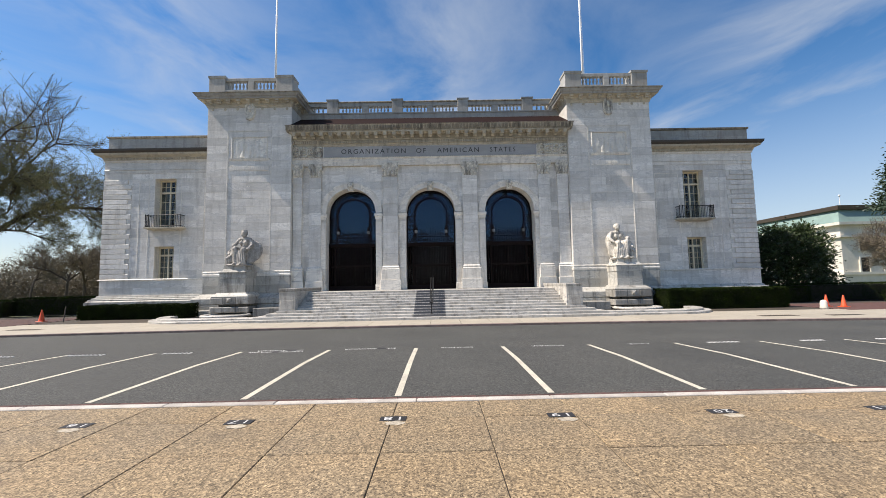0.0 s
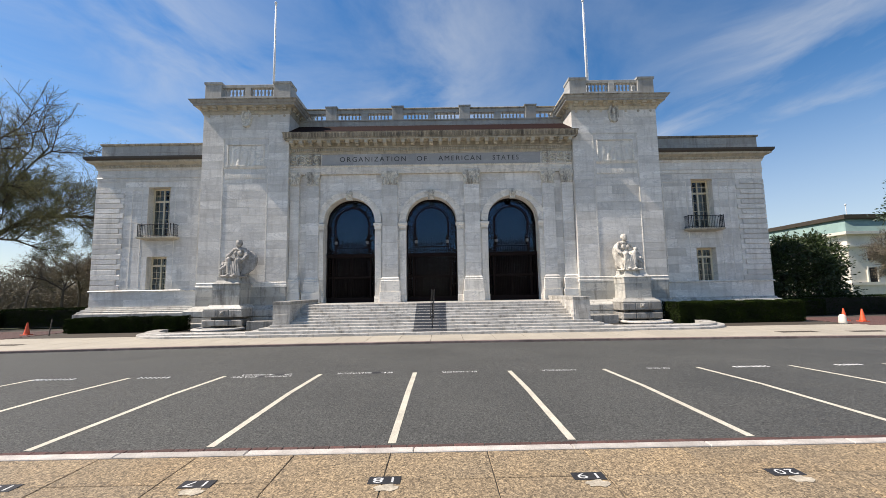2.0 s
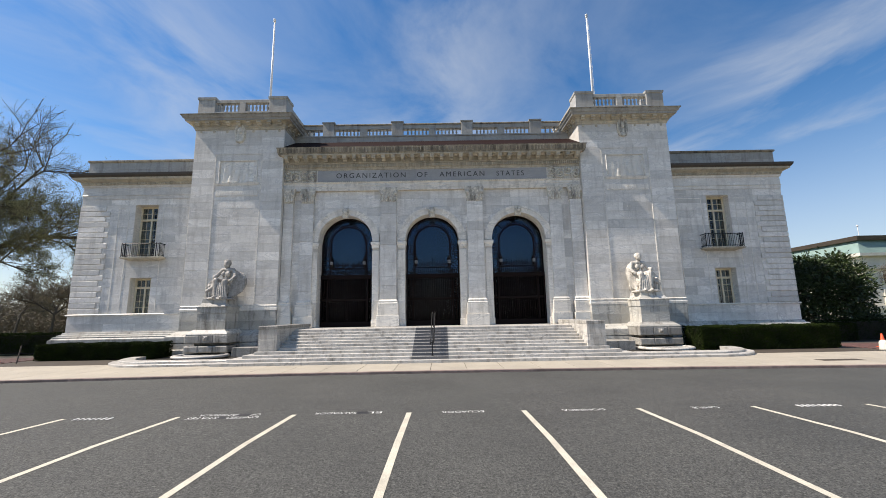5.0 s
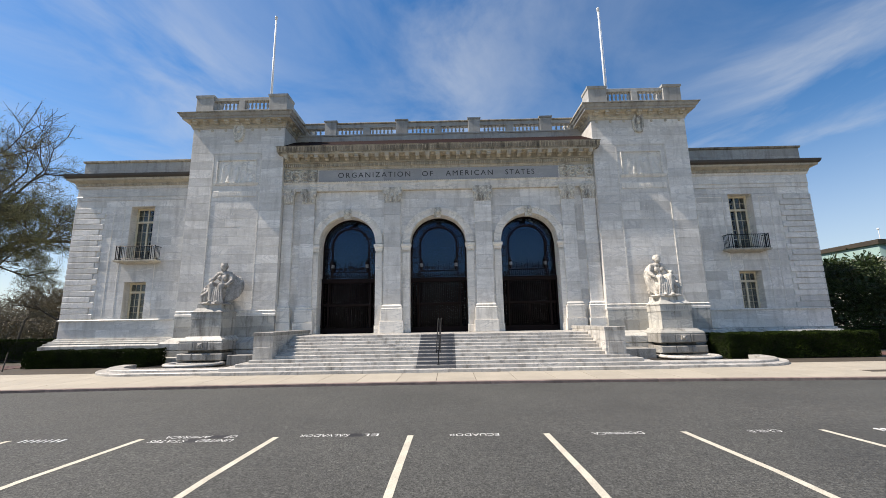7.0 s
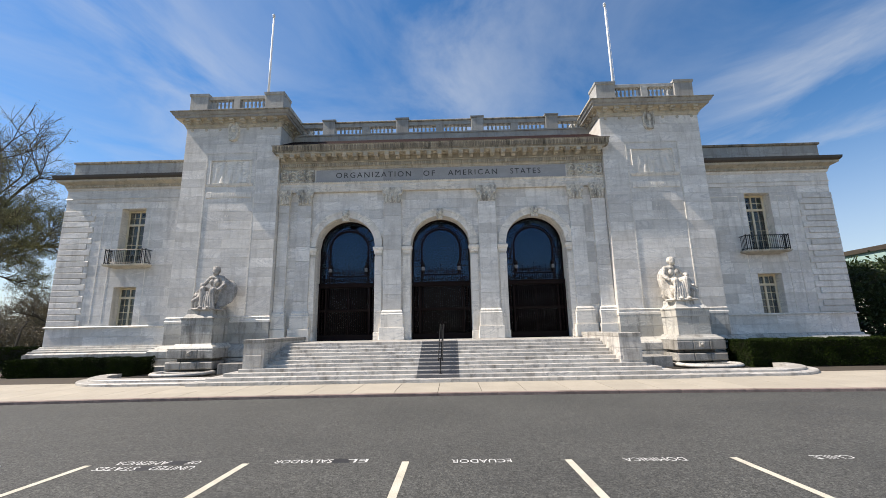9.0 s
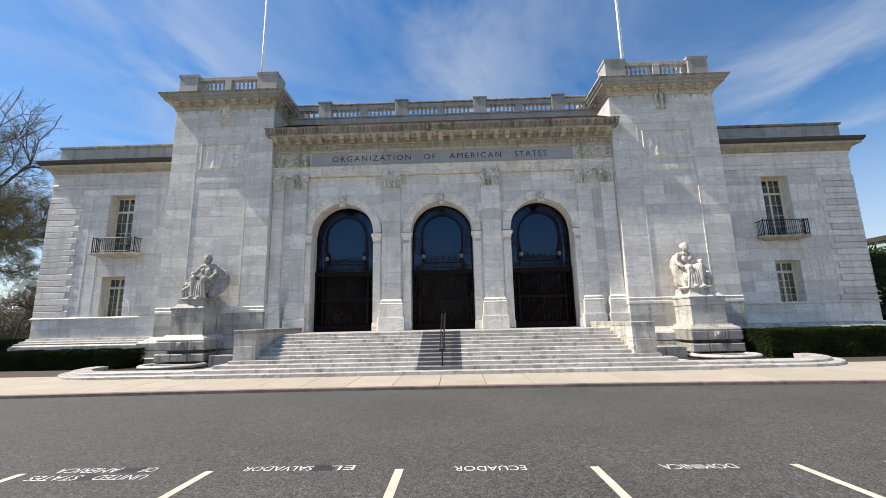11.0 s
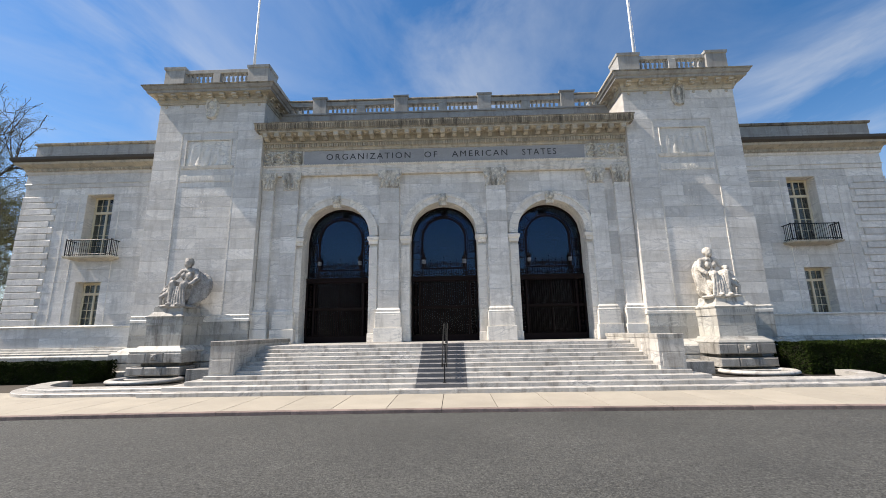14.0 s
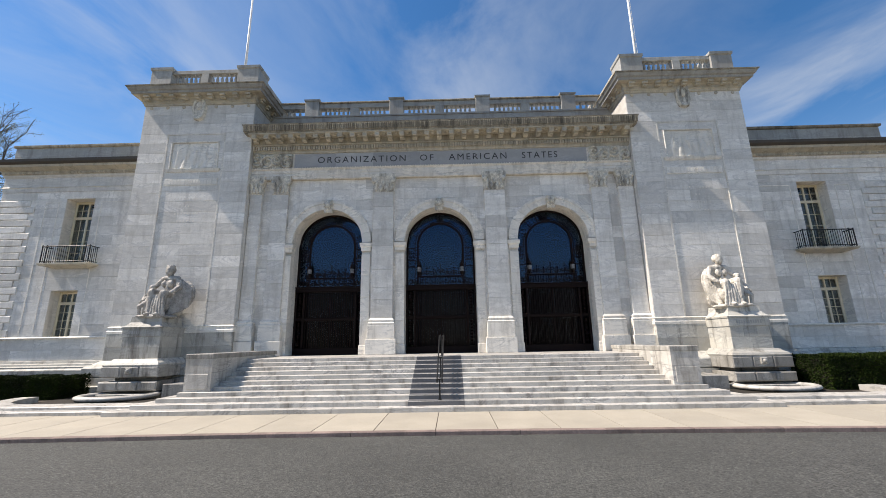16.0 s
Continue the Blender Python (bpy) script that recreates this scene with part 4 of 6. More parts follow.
    part("tower_plinth", bm, BASEM, palace, "weathered marble tower plinth")
    bm = bmesh.new()
    topbox(bm, *X(8.76, 11.6), 26.2, 27.7, -0.25, 0.36, 0.02)
    part("low_side_block", bm, GRIMY, palace, "low stained marble block beside the steps")


BAL_T = baluster_mesh(0.7, 0.082)
BAL_M = baluster_mesh(0.52, 0.075)
CX = -0.08
ARCHES = [(CX - 5.78, 6.92), (CX, 6.92), (CX + 5.78, 6.92)]
RIN, ROUT = 1.81, 2.25


def arch_band(bm, xc, zs, r0, r1, y0, y1, a0=0.0, a1=math.pi, n=28):
    rings = []
    for k in range(n + 1):
        a = a0 + (a1 - a0) * k / n
        c, s = math.cos(a), math.sin(a)
        rings.append([bm.verts.new((xc + r * c, y, zs + r * s)) for r, y in ((r0, y0), (r1, y0), (r1, y1), (r0, y1))])
    for a, c in zip(rings, rings[1:]):
        for k in range(4):
            bm.faces.new((a[k], a[(k + 1) % 4], c[(k + 1) % 4], c[k]))
    bm.faces.new(rings[0])
    bm.faces.new(rings[-1][::-1])


def door(xc):
    """Bronze double doors under an arched window with a curved tracery frame."""
    d = new("arched_door")
    d.parent = palace
    tagged(d, "tall dark bronze door under an arched blue-black glass window")
    y = DOOR_Y
    zb, zt = FLOOR_Z, 4.7
    w = RIN + 0.02
    # screen frame
    bm = bmesh.new()
    box(bm, xc - w, xc + w, y - 0.12, y + 0.1, zt - 0.2, zt + 0.05, 0.02)
    box(bm, xc - w, xc + w, y - 0.16, y + 0.05, zt + 0.02, zt + 0.09, 0.02)
    box(bm, xc - w, xc + w, y - 0.06, y + 0.1, zb, zb + 0.34, 0.02)
    for s in (-1, 1):
        box(bm, xc + s * w, xc + s * (w - 0.12), y - 0.1, y + 0.1, zb + 0.34, zt - 0.2, 0.02)
        box(bm, xc + s * (w - 0.42), xc + s * (w - 0.54), y - 0.1, y + 0.1, zb + 0.34, zt - 0.2, 0.02)
        box(bm, xc + s * (w - 0.12), xc + s * (w - 0.42), y - 0.03, y + 0.06, 3.02, 3.2, 0.015)
    box(bm, xc - w + 0.5, xc + w - 0.5, y - 0.08, y + 0.08, 3.02, 3.18, 0.02)
    box(bm, xc - 0.032, xc + 0.032, y - 0.03, y + 0.05, zb + 0.34, zt - 0.2, 0.01)
    part("door_frame", bm, BRONZE, d)
    # ornaments in the narrow side panels
    for s in (-1, 1):
        for z0, z1 in ((zb + 0.4, 3.0), (3.22, zt - 0.24)):
            bm = bmesh.new()
            xm = xc + s * (w - 0.27)
            for k in range(4):
                zz = z0 + (z1 - z0) * (k + 0.5) / 4
                lathe(bm, [(0.02, -0.16), (0.1, -0.08), (0.05, 0.0), (0.1, 0.08), (0.02, 0.16)], (xm, y, zz), 6)
            rod(bm, (xm, y, z0), (xm, y, z1), 0.02)
            part("scroll_panel", bm, BRONZE, d)
    # upright bars
    n = 21
    for lo, hi in ((zb + 0.34, 3.02), (3.18, zt - 0.2)):
        for k in range(n):
            x = xc - w + 0.6 + (2 * w - 1.2) * k / (n - 1)
            bm = bmesh.new()
            rod(bm, (x, y, lo), (x, y, hi), 0.026, sides=5)
            part("door_bar", bm, BRONZE, d)
    bm = bmesh.new()
    box(bm, xc - w, xc + w, y + 0.16, y + 0.175, zb, zt)
    part("door_glass", bm, DOOR_GLASS, d).visible_shadow = False
    # cresting with lanterns
    bm = bmesh.new()
    box(bm, xc - 1.25, xc + 1.25, y - 0.05, y + 0.05, 5.2, 5.27, 0.01)
    for k in range(19):
        x = xc - 1.2 + 2.4 * k / 18
        rod(bm, (x, y, zt + 0.05), (x, y, 5.2), 0.016, sides=5)
    for k in range(7):
        x = xc - 1.08 + 2.16 * k / 6
        arch_band(bm, x, 5.02, 0.1, 0.14, y - 0.02, y + 0.02, math.pi, 2 * math.pi, 8)
        h = (0.3, 0.42, 0.34, 0.58, 0.34, 0.42, 0.3)[k]
        rod(bm, (x, y, 5.27), (x, y, 5.27 + h), 0.022, 0.012, 5)
        for q in (-1, 1):
            arch_band(bm, x + q * 0.09, 5.27 + h * 0.45, 0.055, 0.085, y - 0.015, y + 0.015, 0, 2 * math.pi, 10)
        lathe(bm, [(0.01, -0.05), (0.045, 0.0), (0.01, 0.07)], (x, y, 5.27 + h), 6)
    for s in (-1, 1):
        for q in (1.38, 1.55):
            arch_band(bm, xc + s * q, 4.98, 0.07, 0.12, y - 0.03, y + 0.03, 0, 2 * math.pi, 10)
    part("cresting", bm, BRONZE, d, "pierced bronze cresting")
    for s in (-1, 1):
        bm = bmesh.new()
        x = xc + s * 1.12
        lathe(bm, [(0.04, 5.27), (0.085, 5.4), (0.095, 5.75), (0.13, 5.8), (0.045, 5.96), (0.012, 6.16)], (x, y - 0.1, 0), 6)
        part("lantern", bm, BRONZE, d)
        bm = bmesh.new()
        lathe(bm, [(0.08, 5.48), (0.085, 5.7)], (x, y - 0.1, 0), 6)
        for v in bm.verts:
            v.co.x = x + (v.co.x - x) * 1.3
            v.co.y = y - 0.1 + (v.co.y - y + 0.1) * 1.3
        part("lantern_pane", bm, LANTERN, d, "smoky lantern glass")
    # arched window: frame, inner arch, spokes and glass
    bm = bmesh.new()
    yg = y + 0.08
    zs = 6.92
    arch_band(bm, xc, zs, RIN - 0.1, RIN + 0.03, yg - 0.05, yg + 0.08)
    arch_band(bm, xc, zs, RIN - 0.66, RIN - 0.55, yg - 0.03, yg + 0.05)
    arch_band(bm, xc, zs, RIN - 0.5, RIN - 0.47, yg - 0.03, yg + 0.05)
    for s in (-1, 1):
        box(bm, xc + s * (RIN - 0.1), xc + s * (RIN + 0.03), yg - 0.05, yg + 0.08, zt, zs)
        box(bm, xc + s * (RIN - 0.66), xc + s * (RIN - 0.55), yg - 0.03, yg + 0.05, zt, zs)
        box(bm, xc + s * (RIN - 0.5), xc + s * (RIN - 0.47), yg - 0.03, yg + 0.05, zt, zs)
        for z in (5.75, 6.1, 6.75):
            box(bm, xc + s * (RIN - 0.47), xc + s * (RIN - 0.1), yg - 0.02, yg + 0.04, z, z + 0.05)
        for q in (0.2, 0.3, 0.4):
            box(bm, xc + s * (RIN - q), xc + s * (RIN - q + 0.025), yg - 0.02, yg + 0.04, 6.1, 6.75)
        for z in (6.3, 6.5):
            box(bm, xc + s * (RIN - 0.47), xc + s * (RIN - 0.1), yg - 0.02, yg + 0.04, z, z + 0.025)
    for k in range(1, 8):
        a = math.pi * k / 8
        c, q = math.cos(a), math.sin(a)
        rod(bm, (xc + (RIN - 0.55) * c, yg, zs + (RIN - 0.55) * q), (xc + (RIN - 0.06) * c, yg, zs + (RIN - 0.06) * q), 0.02, sides=5)
    part("arched_frame", bm, BRONZE, d)
    bm = bmesh.new()
    n = 40
    for yy in (yg + 0.01, yg + 0.02):
        rim = [(xc + RIN * math.cos(math.pi * k / n), yy, zs + RIN * math.sin(math.pi * k / n)) for k in range(n + 1)] + [(xc - RIN, yy, zt), (xc + RIN, yy, zt)]
        vs = [bm.verts.new(p) for p in rim]
        bm.faces.new(vs if yy < yg + 0.015 else vs[::-1])
    vs = list(bm.verts)
    m = len(vs) // 2
    for k in range(m):
        bm.faces.new((vs[k], vs[m + k], vs[m + (k + 1) % m], vs[(k + 1) % m]))
    part("arched_pane", bm, ARCH_GLASS, d).visible_shadow = False


def middle():
    yb = MID_Y + 0.05
    ends = 10.05
    # wall round the three openings: piers, spandrels
    bm = bmesh.new()
    edges = [-ends] + [q for xc, zs in ARCHES for q in (xc - RIN, xc + RIN)] + [ends]
    for a, c in zip(edges[::2], edges[1::2]):
        box(bm, a, c, yb, yb + 1.3, FLOOR_Z - 1.8, 10.4)
    for xc, zs in ARCHES:
        n = 30
        for k in range(n):
            xa, xb = xc - RIN + 2 * RIN * k / n, xc - RIN + 2 * RIN * (k + 1) / n
            za, zb = (zs + math.sqrt(max(0, RIN ** 2 - (x - xc) ** 2)) for x in (xa, xb))
            v = [bm.verts.new(p) for p in ((xa, yb, za), (xb, yb, zb), (xb, yb, 10.4), (xa, yb, 10.4), (xa, yb + 1.3, za), (xb, yb + 1.3, zb), (xb, yb + 1.3, 10.4), (xa, yb + 1.3, 10.4))]
            for f in ((0, 1, 2, 3), (7, 6, 5, 4), (0, 4, 5, 1), (3, 2, 6, 7)):
                bm.faces.new([v[i] for i in f])
    bmesh.ops.remove_doubles(bm, verts=bm.verts, dist=0.001)
    core = part("entrance_wall", bm, TRIM, palace, "marble entrance wall pierced by three tall arches")
    holes = [(xc - ROUT, xc + ROUT, FLOOR_Z, 6.9) for xc, zs in ARCHES]
    ashlar(core, -ends, ends, MID_Y, FLOOR_Z, 10.4, MARBLE, 71, holes, 0.6, [(xc, zs, ROUT) for xc, zs in ARCHES])
    for xc, zs in ARCHES:
        # arch ring, jambs, imposts, keystone
        ring = new("arch")
        ring.parent = palace
        tagged(ring, "moulded pale marble arch with a carved keystone")
        for k in range(13):
            bm = bmesh.new()
            a0, a1 = math.pi * k / 13 + 0.002, math.pi * (k + 1) / 13 - 0.002
            arch_band(bm, xc, zs, RIN - 0.005, ROUT - 0.12, MID_Y - 0.045, MID_Y + 0.35, a0, a1, 5)
            arch_band(bm, xc, zs, ROUT - 0.12, ROUT + 0.02, MID_Y - 0.09, MID_Y + 0.05, a0, a1, 5)
            part("voussoir", bm, TRIM, ring)
        for s in (-1, 1):
            z = FLOOR_Z
            for h in (0.5, 1.1, 1.15, 1.1, 1.1):
                bm = bmesh.new()
                box(bm, xc + s * (RIN - 0.005), xc + s * ROUT, MID_Y - 0.045, MID_Y + 0.35, z + 0.003, min(z + h, 6.42) - 0.003, 0.008)
                part("jamb_stone", bm, TRIM, ring)
                z += h
            bm = bmesh.new()
            moulding(bm, [(0, 6.45), (0.02, 6.45), (0.03, 6.62), (0.08, 6.68), (0.1, 6.84), (0, 6.9)], *sorted((xc + s * (RIN - 0.005), xc + s * ROUT)), MID_Y - 0.045, MID_Y + 0.35)
            part("impost", bm, TRIM, ring)
            bm = bmesh.new()
            box(bm, xc + s * (RIN - 0.04), xc + s * (ROUT + 0.02), MID_Y - 0.08, MID_Y + 0.3, FLOOR_Z, FLOOR_Z + 0.45, 0.02)
            part("jamb_foot", bm, TRIM, ring)
        bm = bmesh.new()
        box(bm, xc - 0.2, xc + 0.2, MID_Y - 0.16, MID_Y + 0.1, 8.5, 9.2, 0.03)
        bmesh.ops.create_uvsphere(bm, u_segments=10, v_segments=8, radius=0.16, matrix=Matrix.Translation((xc, MID_Y - 0.2, 8.92)) @ Matrix.Diagonal((1.0, 0.7, 1.15, 1)))
        for k in range(7):
            a = 2 * math.pi * k / 7
            bmesh.ops.create_uvsphere(bm, u_segments=6, v_segments=5, radius=0.07, matrix=Matrix.Translation((xc + 0.19 * math.cos(a), MID_Y - 0.17, 8.9 + 0.22 * math.sin(a))))
        part("keystone", bm, CARVED, ring, "carved rosette keystone", smooth=False)
        door(xc)
    # pilasters
    for x0, x1, prot in ((-9.98, -9.35, 0.22), (-8.82, -7.98, 0.17), (-3.5, -2.44, 0.2), (2.28, 3.34, 0.2), (7.82, 8.66, 0.17), (9.2, 9.98, 0.22)):
        p = new("pilaster")
        p.parent = palace
        tagged(p, "flat marble pilaster with a carved capital")
        y = MID_Y - prot
        rnd = random.Random(int(x0 * 100))
        z = 3.05
        while z < 9.5:
            h = min(rnd.choice((0.6, 0.9, 1.2)), 9.55 - z)
            bm = bmesh.new()
            box(bm, x0, x1, y, MID_Y + 0.02, z + 0.003, z + h - 0.003, 0.008)
            part("shaft_stone", bm, MARBLE, p)
            z += h
        # capital: flared bell with leaves
        bm = bmesh.new()
        w = (x1 - x0) / 2
        xm = (x0 + x1) / 2
        moulding(bm, [(0, 9.55), (0.03, 9.56), (0.03, 9.6), (0.0, 9.62), (0.03, 10.0), (0.1, 10.3), (0.12, 10.4), (0.12, 10.55), (0, 10.55)], x0, x1, y, MID_Y)
        for row, (z0, n) in enumerate(((9.62, 4), (9.86, 3))):
            for k in range(n):
                xx = x0 + (x1 - x0) * (k + 0.5) / n
                bmesh.ops.create_uvsphere(bm, u_segments=8, v_segments=6, radius=0.12, matrix=Matrix.Translation((xx, y - 0.05 - 0.03 * row, z0 + 0.14)) @ Matrix.Diagonal((0.75, 0.55, 1.35, 1)))
        for q in (-1, 1):
            bmesh.ops.create_uvsphere(bm, u_segments=10, v_segments=6, radius=0.13, matrix=Matrix.Translation((xm + q * (w - 0.04), y - 0.1, 10.16)) @ Matrix.Diagonal((1.1, 0.6, 1.0, 1)))
        part("capital", bm, CARVED, p, "carved leafy capital")
        bm = bmesh.new()
        moulding(bm, [(0, 2.72), (0.12, 2.72), (0.13, 2.8), (0.07, 2.86), (0.09, 2.95), (0.02, 3.05), (0, 3.05)], x0, x1, y, MID_Y)
        part("pilaster_base", bm, TRIM, p)
        for z0, z1, o in ((FLOOR_Z, 2.05, 0.2), (2.05, 2.72, 0.13)):
            bm = bmesh.new()
            box(bm, x0 - o, x1 + o, y - o, MID_Y + 0.02, z0 + 0.003, z1 - 0.003, 0.015)
            part("base_stone", bm, TRIM, p)
    # architrave, tablet, scroll reliefs
    bm = bmesh.new()
    F = MID_Y - 0.22
    moulding(bm, [(-0.3, 10.55), (0.0, 10.55), (0.0, 10.7), (0.025, 10.72), (0.025, 10.88), (0.08, 10.91), (0.09, 10.97), (-0.3, 10.97)], -ends, ends, F, ends=(False, False))
    box(bm, -ends, ends, F + 0.03, F + 1.2, 10.4, 12.5)
    part("architrave", bm, TRIM, palace, "pale marble architrave")
    bm = bmesh.new()
    moulding(bm, [(0, 10.36), (0.05, 10.38), (0.06, 10.54), (0, 10.56)], -ends, ends, MID_Y, ends=(False, False))
    part("wall_head_band", bm, LIME, palace, "carved warm stone band")
    x = -7.75
    for k, w in enumerate((2.2, 2.0, 2.5, 2.3, 2.1, 2.2, 2.2)):
        x1 = min(x + w, 7.75)
        block("tablet_slab", palace, x + 0.003, x1 - 0.003, F - 0.01, 11.02, 11.8, TABLET, 0.06, 0.006)
        x = x1
    for s in (-1, 1):
        relief("scroll_relief", palace, s * 7.85, s * 10.0, F + 0.02, 11.0, 11.84, 5 + s, CARVED, 0.2, (90, 46), "swirl", "carved scrollwork relief")
    for text, xm, w in (("ORGANIZATION", -4.15, 4.69), ("OF", -0.69, 0.72), ("AMERICAN", 2.03, 3.05), ("STATES", 5.28, 1.86)):
        lettering("incised_name", text, 0.5, LETTER, palace, pose(xm, F - 0.012, 11.41, 90, 0, 0), 0.004, spacing=1.3, width=w)
    bm = bmesh.new()
    for k in range(150):
        x = -9.98 + 19.96 * k / 150
        lathe(bm, [(0.02, 0), (0.045, 0.03), (0.02, 0.07)], (x + 0.06, F - 0.09, 10.92), 5)
    tagged(part("bead_row", bm, TRIM, palace), kind="stuff")
    # dentils, brackets, cornice, dark fluted edge
    bm = bmesh.new()
    moulding(bm, [(-0.3, 11.84), (0.02, 11.84), (0.05, 11.9), (0.05, 11.96), (-0.3, 11.96)], -ends, ends, F, ends=(False, False))
    moulding(bm, [(-0.3, 11.96), (0.06, 11.96), (0.06, 12.2), (0.2, 12.24), (0.2, 12.3), (-0.3, 12.3)], -ends, ends, F, ends=(False, False))
    moulding(bm, [(-0.3, 12.3), (0.14, 12.3), (0.14, 12.62), (0.71, 12.66), (0.71, 12.74), (-0.3, 12.82)], -ends, ends, F, ends=(False, False))
    cn = part("entrance_cornice", bm, LIME, palace, "warm limestone cornice with brackets and dentils")
    dm = bmesh.new()
    box(dm, 0, 0.085, 0, 0.14, 0, 0.2, 0.008)
    dm = mesh_of("dentil", dm, LIME)
    for k in range(148):
        ob = new("dentil", dm)
        ob.location = (-9.97 + 0.135 * k, F - 0.18, 12.0)
        ob.parent = cn
    mo = bmesh.new()
    box(mo, -0.13, 0.13, 0, 0.55, 0.06, 0.21, 0.03)
    box(mo, -0.11, 0.11, 0.16, 0.55, -0.08, 0.06, 0.02)
    box(mo, -0.15, 0.15, -0.02, 0.55, 0.19, 0.23)
    rod(mo, (-0.12, 0.03, 0.02), (0.12, 0.03, 0.02), 0.05, sides=8)
    rod(mo, (-0.125, 0.38, -0.04), (0.125, 0.38, -0.04), 0.07, sides=8)
    mo = mesh_of("bracket", mo, LIME)
    for k in range(31):
        ob = new("bracket", mo)
        ob.location = (-9.75 + 0.65 * k, F - 0.67, 12.44)
        ob.parent = cn
        if k < 30:
            ob = new("rosette", ROSE)
            ob.location = (-9.75 + 0.65 * (k + 0.5), F - 0.46, 12.62)
            ob.parent = cn
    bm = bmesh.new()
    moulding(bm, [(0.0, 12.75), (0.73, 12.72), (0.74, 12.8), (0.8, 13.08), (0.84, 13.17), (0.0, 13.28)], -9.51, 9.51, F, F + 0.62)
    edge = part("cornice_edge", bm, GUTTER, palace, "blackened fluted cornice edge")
    fm = bmesh.new()
    box(fm, 0, 0.07, 0, 0.08, 0, 0.3, 0.012)
    fm = mesh_of("flute", fm, GUTTER)
    for k in range(206):
        ob = new("flute", fm)
        ob.location = (-10.29 + 0.1 * k, F - 0.79, 12.8)
        ob.rotation_euler = (radians(11), 0, 0)
        ob.parent = edge
    # sloping metal roof and balustrade
    bm = bmesh.new()
    v = [bm.verts.new(p) for p in ((-10.0, F - 0.71, 13.21), (10.0, F - 0.71, 13.21), (10.0, 30.3, 14.6), (-10.0, 30.3, 14.6), (-10.0, F - 0.78, 13.1), (10.0, F - 0.78, 13.1), (10.0, 30.3, 13.2), (-10.0, 30.3, 13.2))]
    for f in ((0, 1, 2, 3), (0, 4, 5, 1), (2, 6, 7, 3), (4, 7, 6, 5), (0, 3, 7, 4), (1, 5, 6, 2)):
        bm.faces.new([v[i] for i in f])
    part("lower_roof", bm, REDROOF, palace, "red-brown sloping metal roof")
    y = BALY
    bm = bmesh.new()
    box(bm, -10.0, 10.0, y, y + 0.5, 13.5, 14.98, 0.0)
    moulding(bm, [(-0.2, 14.9), (0.05, 14.92), (0.06, 15.02), (-0.2, 15.04)], -10.0, 10.0, y, ends=(False, False))
    base = part("roof_balustrade", bm, PARAPET, palace, "weathered grey marble roof balustrade")
    bm = bmesh.new()
    box(bm, -10.0, 10.0, y + 0.04, y + 0.46, 15.55, 15.84, 0.012)
    part("hand_rail", bm, PARAPET, base)
    bm = bmesh.new()
    box(bm, -10.0, 10.0, y - 0.03, y + 0.5, 15.84, 15.94, 0.02)
    part("coping", bm, GUTTER, base, "blackened coping")
    posts = (-7.57, -2.55, 2.55, 7.57)
    for x in posts:
        bm = bmesh.new()
        box(bm, x - 0.41, x + 0.41, y - 0.06, y + 0.55, 15.0, 15.97, 0.015)
        moulding(bm, [(-0.2, 15.95), (0.0, 15.95), (0.05, 15.99), (0.06, 16.08), (-0.2, 16.1)], x - 0.41, x + 0.41, y - 0.06, y + 0.55)
        box(bm, x - 0.3, x + 0.3, y + 0.1, y + 0.4, 15.9, 16.095)
        part("pedestal", bm, PARAPET, base)
    for a, c in zip(posts, posts[1:]):
        m = (a + c) / 2
        balusters(base, a + 0.62, m - 0.3, 6, y + 0.25, 15.03, BAL_M)
        balusters(base, m + 0.3, c - 0.62, 6, y + 0.25, 15.03, BAL_M)
        bm = bmesh.new()
        box(bm, m - 0.26, m + 0.26, y + 0.05, y + 0.45, 15.02, 15.56, 0.01)
        part("divider", bm, PARAPET, base)
    for s in (-1, 1):
        balusters(base, s * 8.2, s * 9.9, 5, y + 0.25, 15.03, BAL_M)
    # attic walls and roofs that close the body of the building, and the dark hall inside
    bm = bmesh.new()
    box(bm, -16.0, 16.0, 34.4, 59.0, 12.4, 13.4)
    box(bm, -9.9, 9.9, 30.9, 34.6, 13.2, 14.2)
    for s in (-1, 1):
        box(bm, s * 15.9, s * 23.4, 29.9, 59.4, 11.9, 12.2)
        box(bm, s * 10.1, s * 15.9, 28.8, 34.3, 15.0, 15.6)
    part("roof", bm, PARAPET, palace, "flat grey roof")
    # hall closed by near-black faces that carry its darkness in their colour
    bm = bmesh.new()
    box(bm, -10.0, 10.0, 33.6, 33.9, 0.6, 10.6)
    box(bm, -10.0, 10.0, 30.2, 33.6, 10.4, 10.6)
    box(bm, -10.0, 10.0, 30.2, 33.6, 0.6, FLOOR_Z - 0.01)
    part("entrance_hall", bm, DARKIN, palace, "entrance hall behind the doors, coloured near-black as unlit")


BALY = 30.2
rb = bmesh.new()
lathe(rb, [(0.03, -0.05), (0.09, -0.02), (0.09, 0.04)], (0, 0, 0), 8)
ROSE = mesh_of("rosette", rb, LIME)
for s in (-1, 1):
    wing(s)
    tower(s)
middle()

# ---- steps, side walls, handrail ----
RISE = (FLOOR_Z - WALK_Z) / 11
HALF = [10.3, 9.72, 9.18, 8.75] + [7.74] * 7


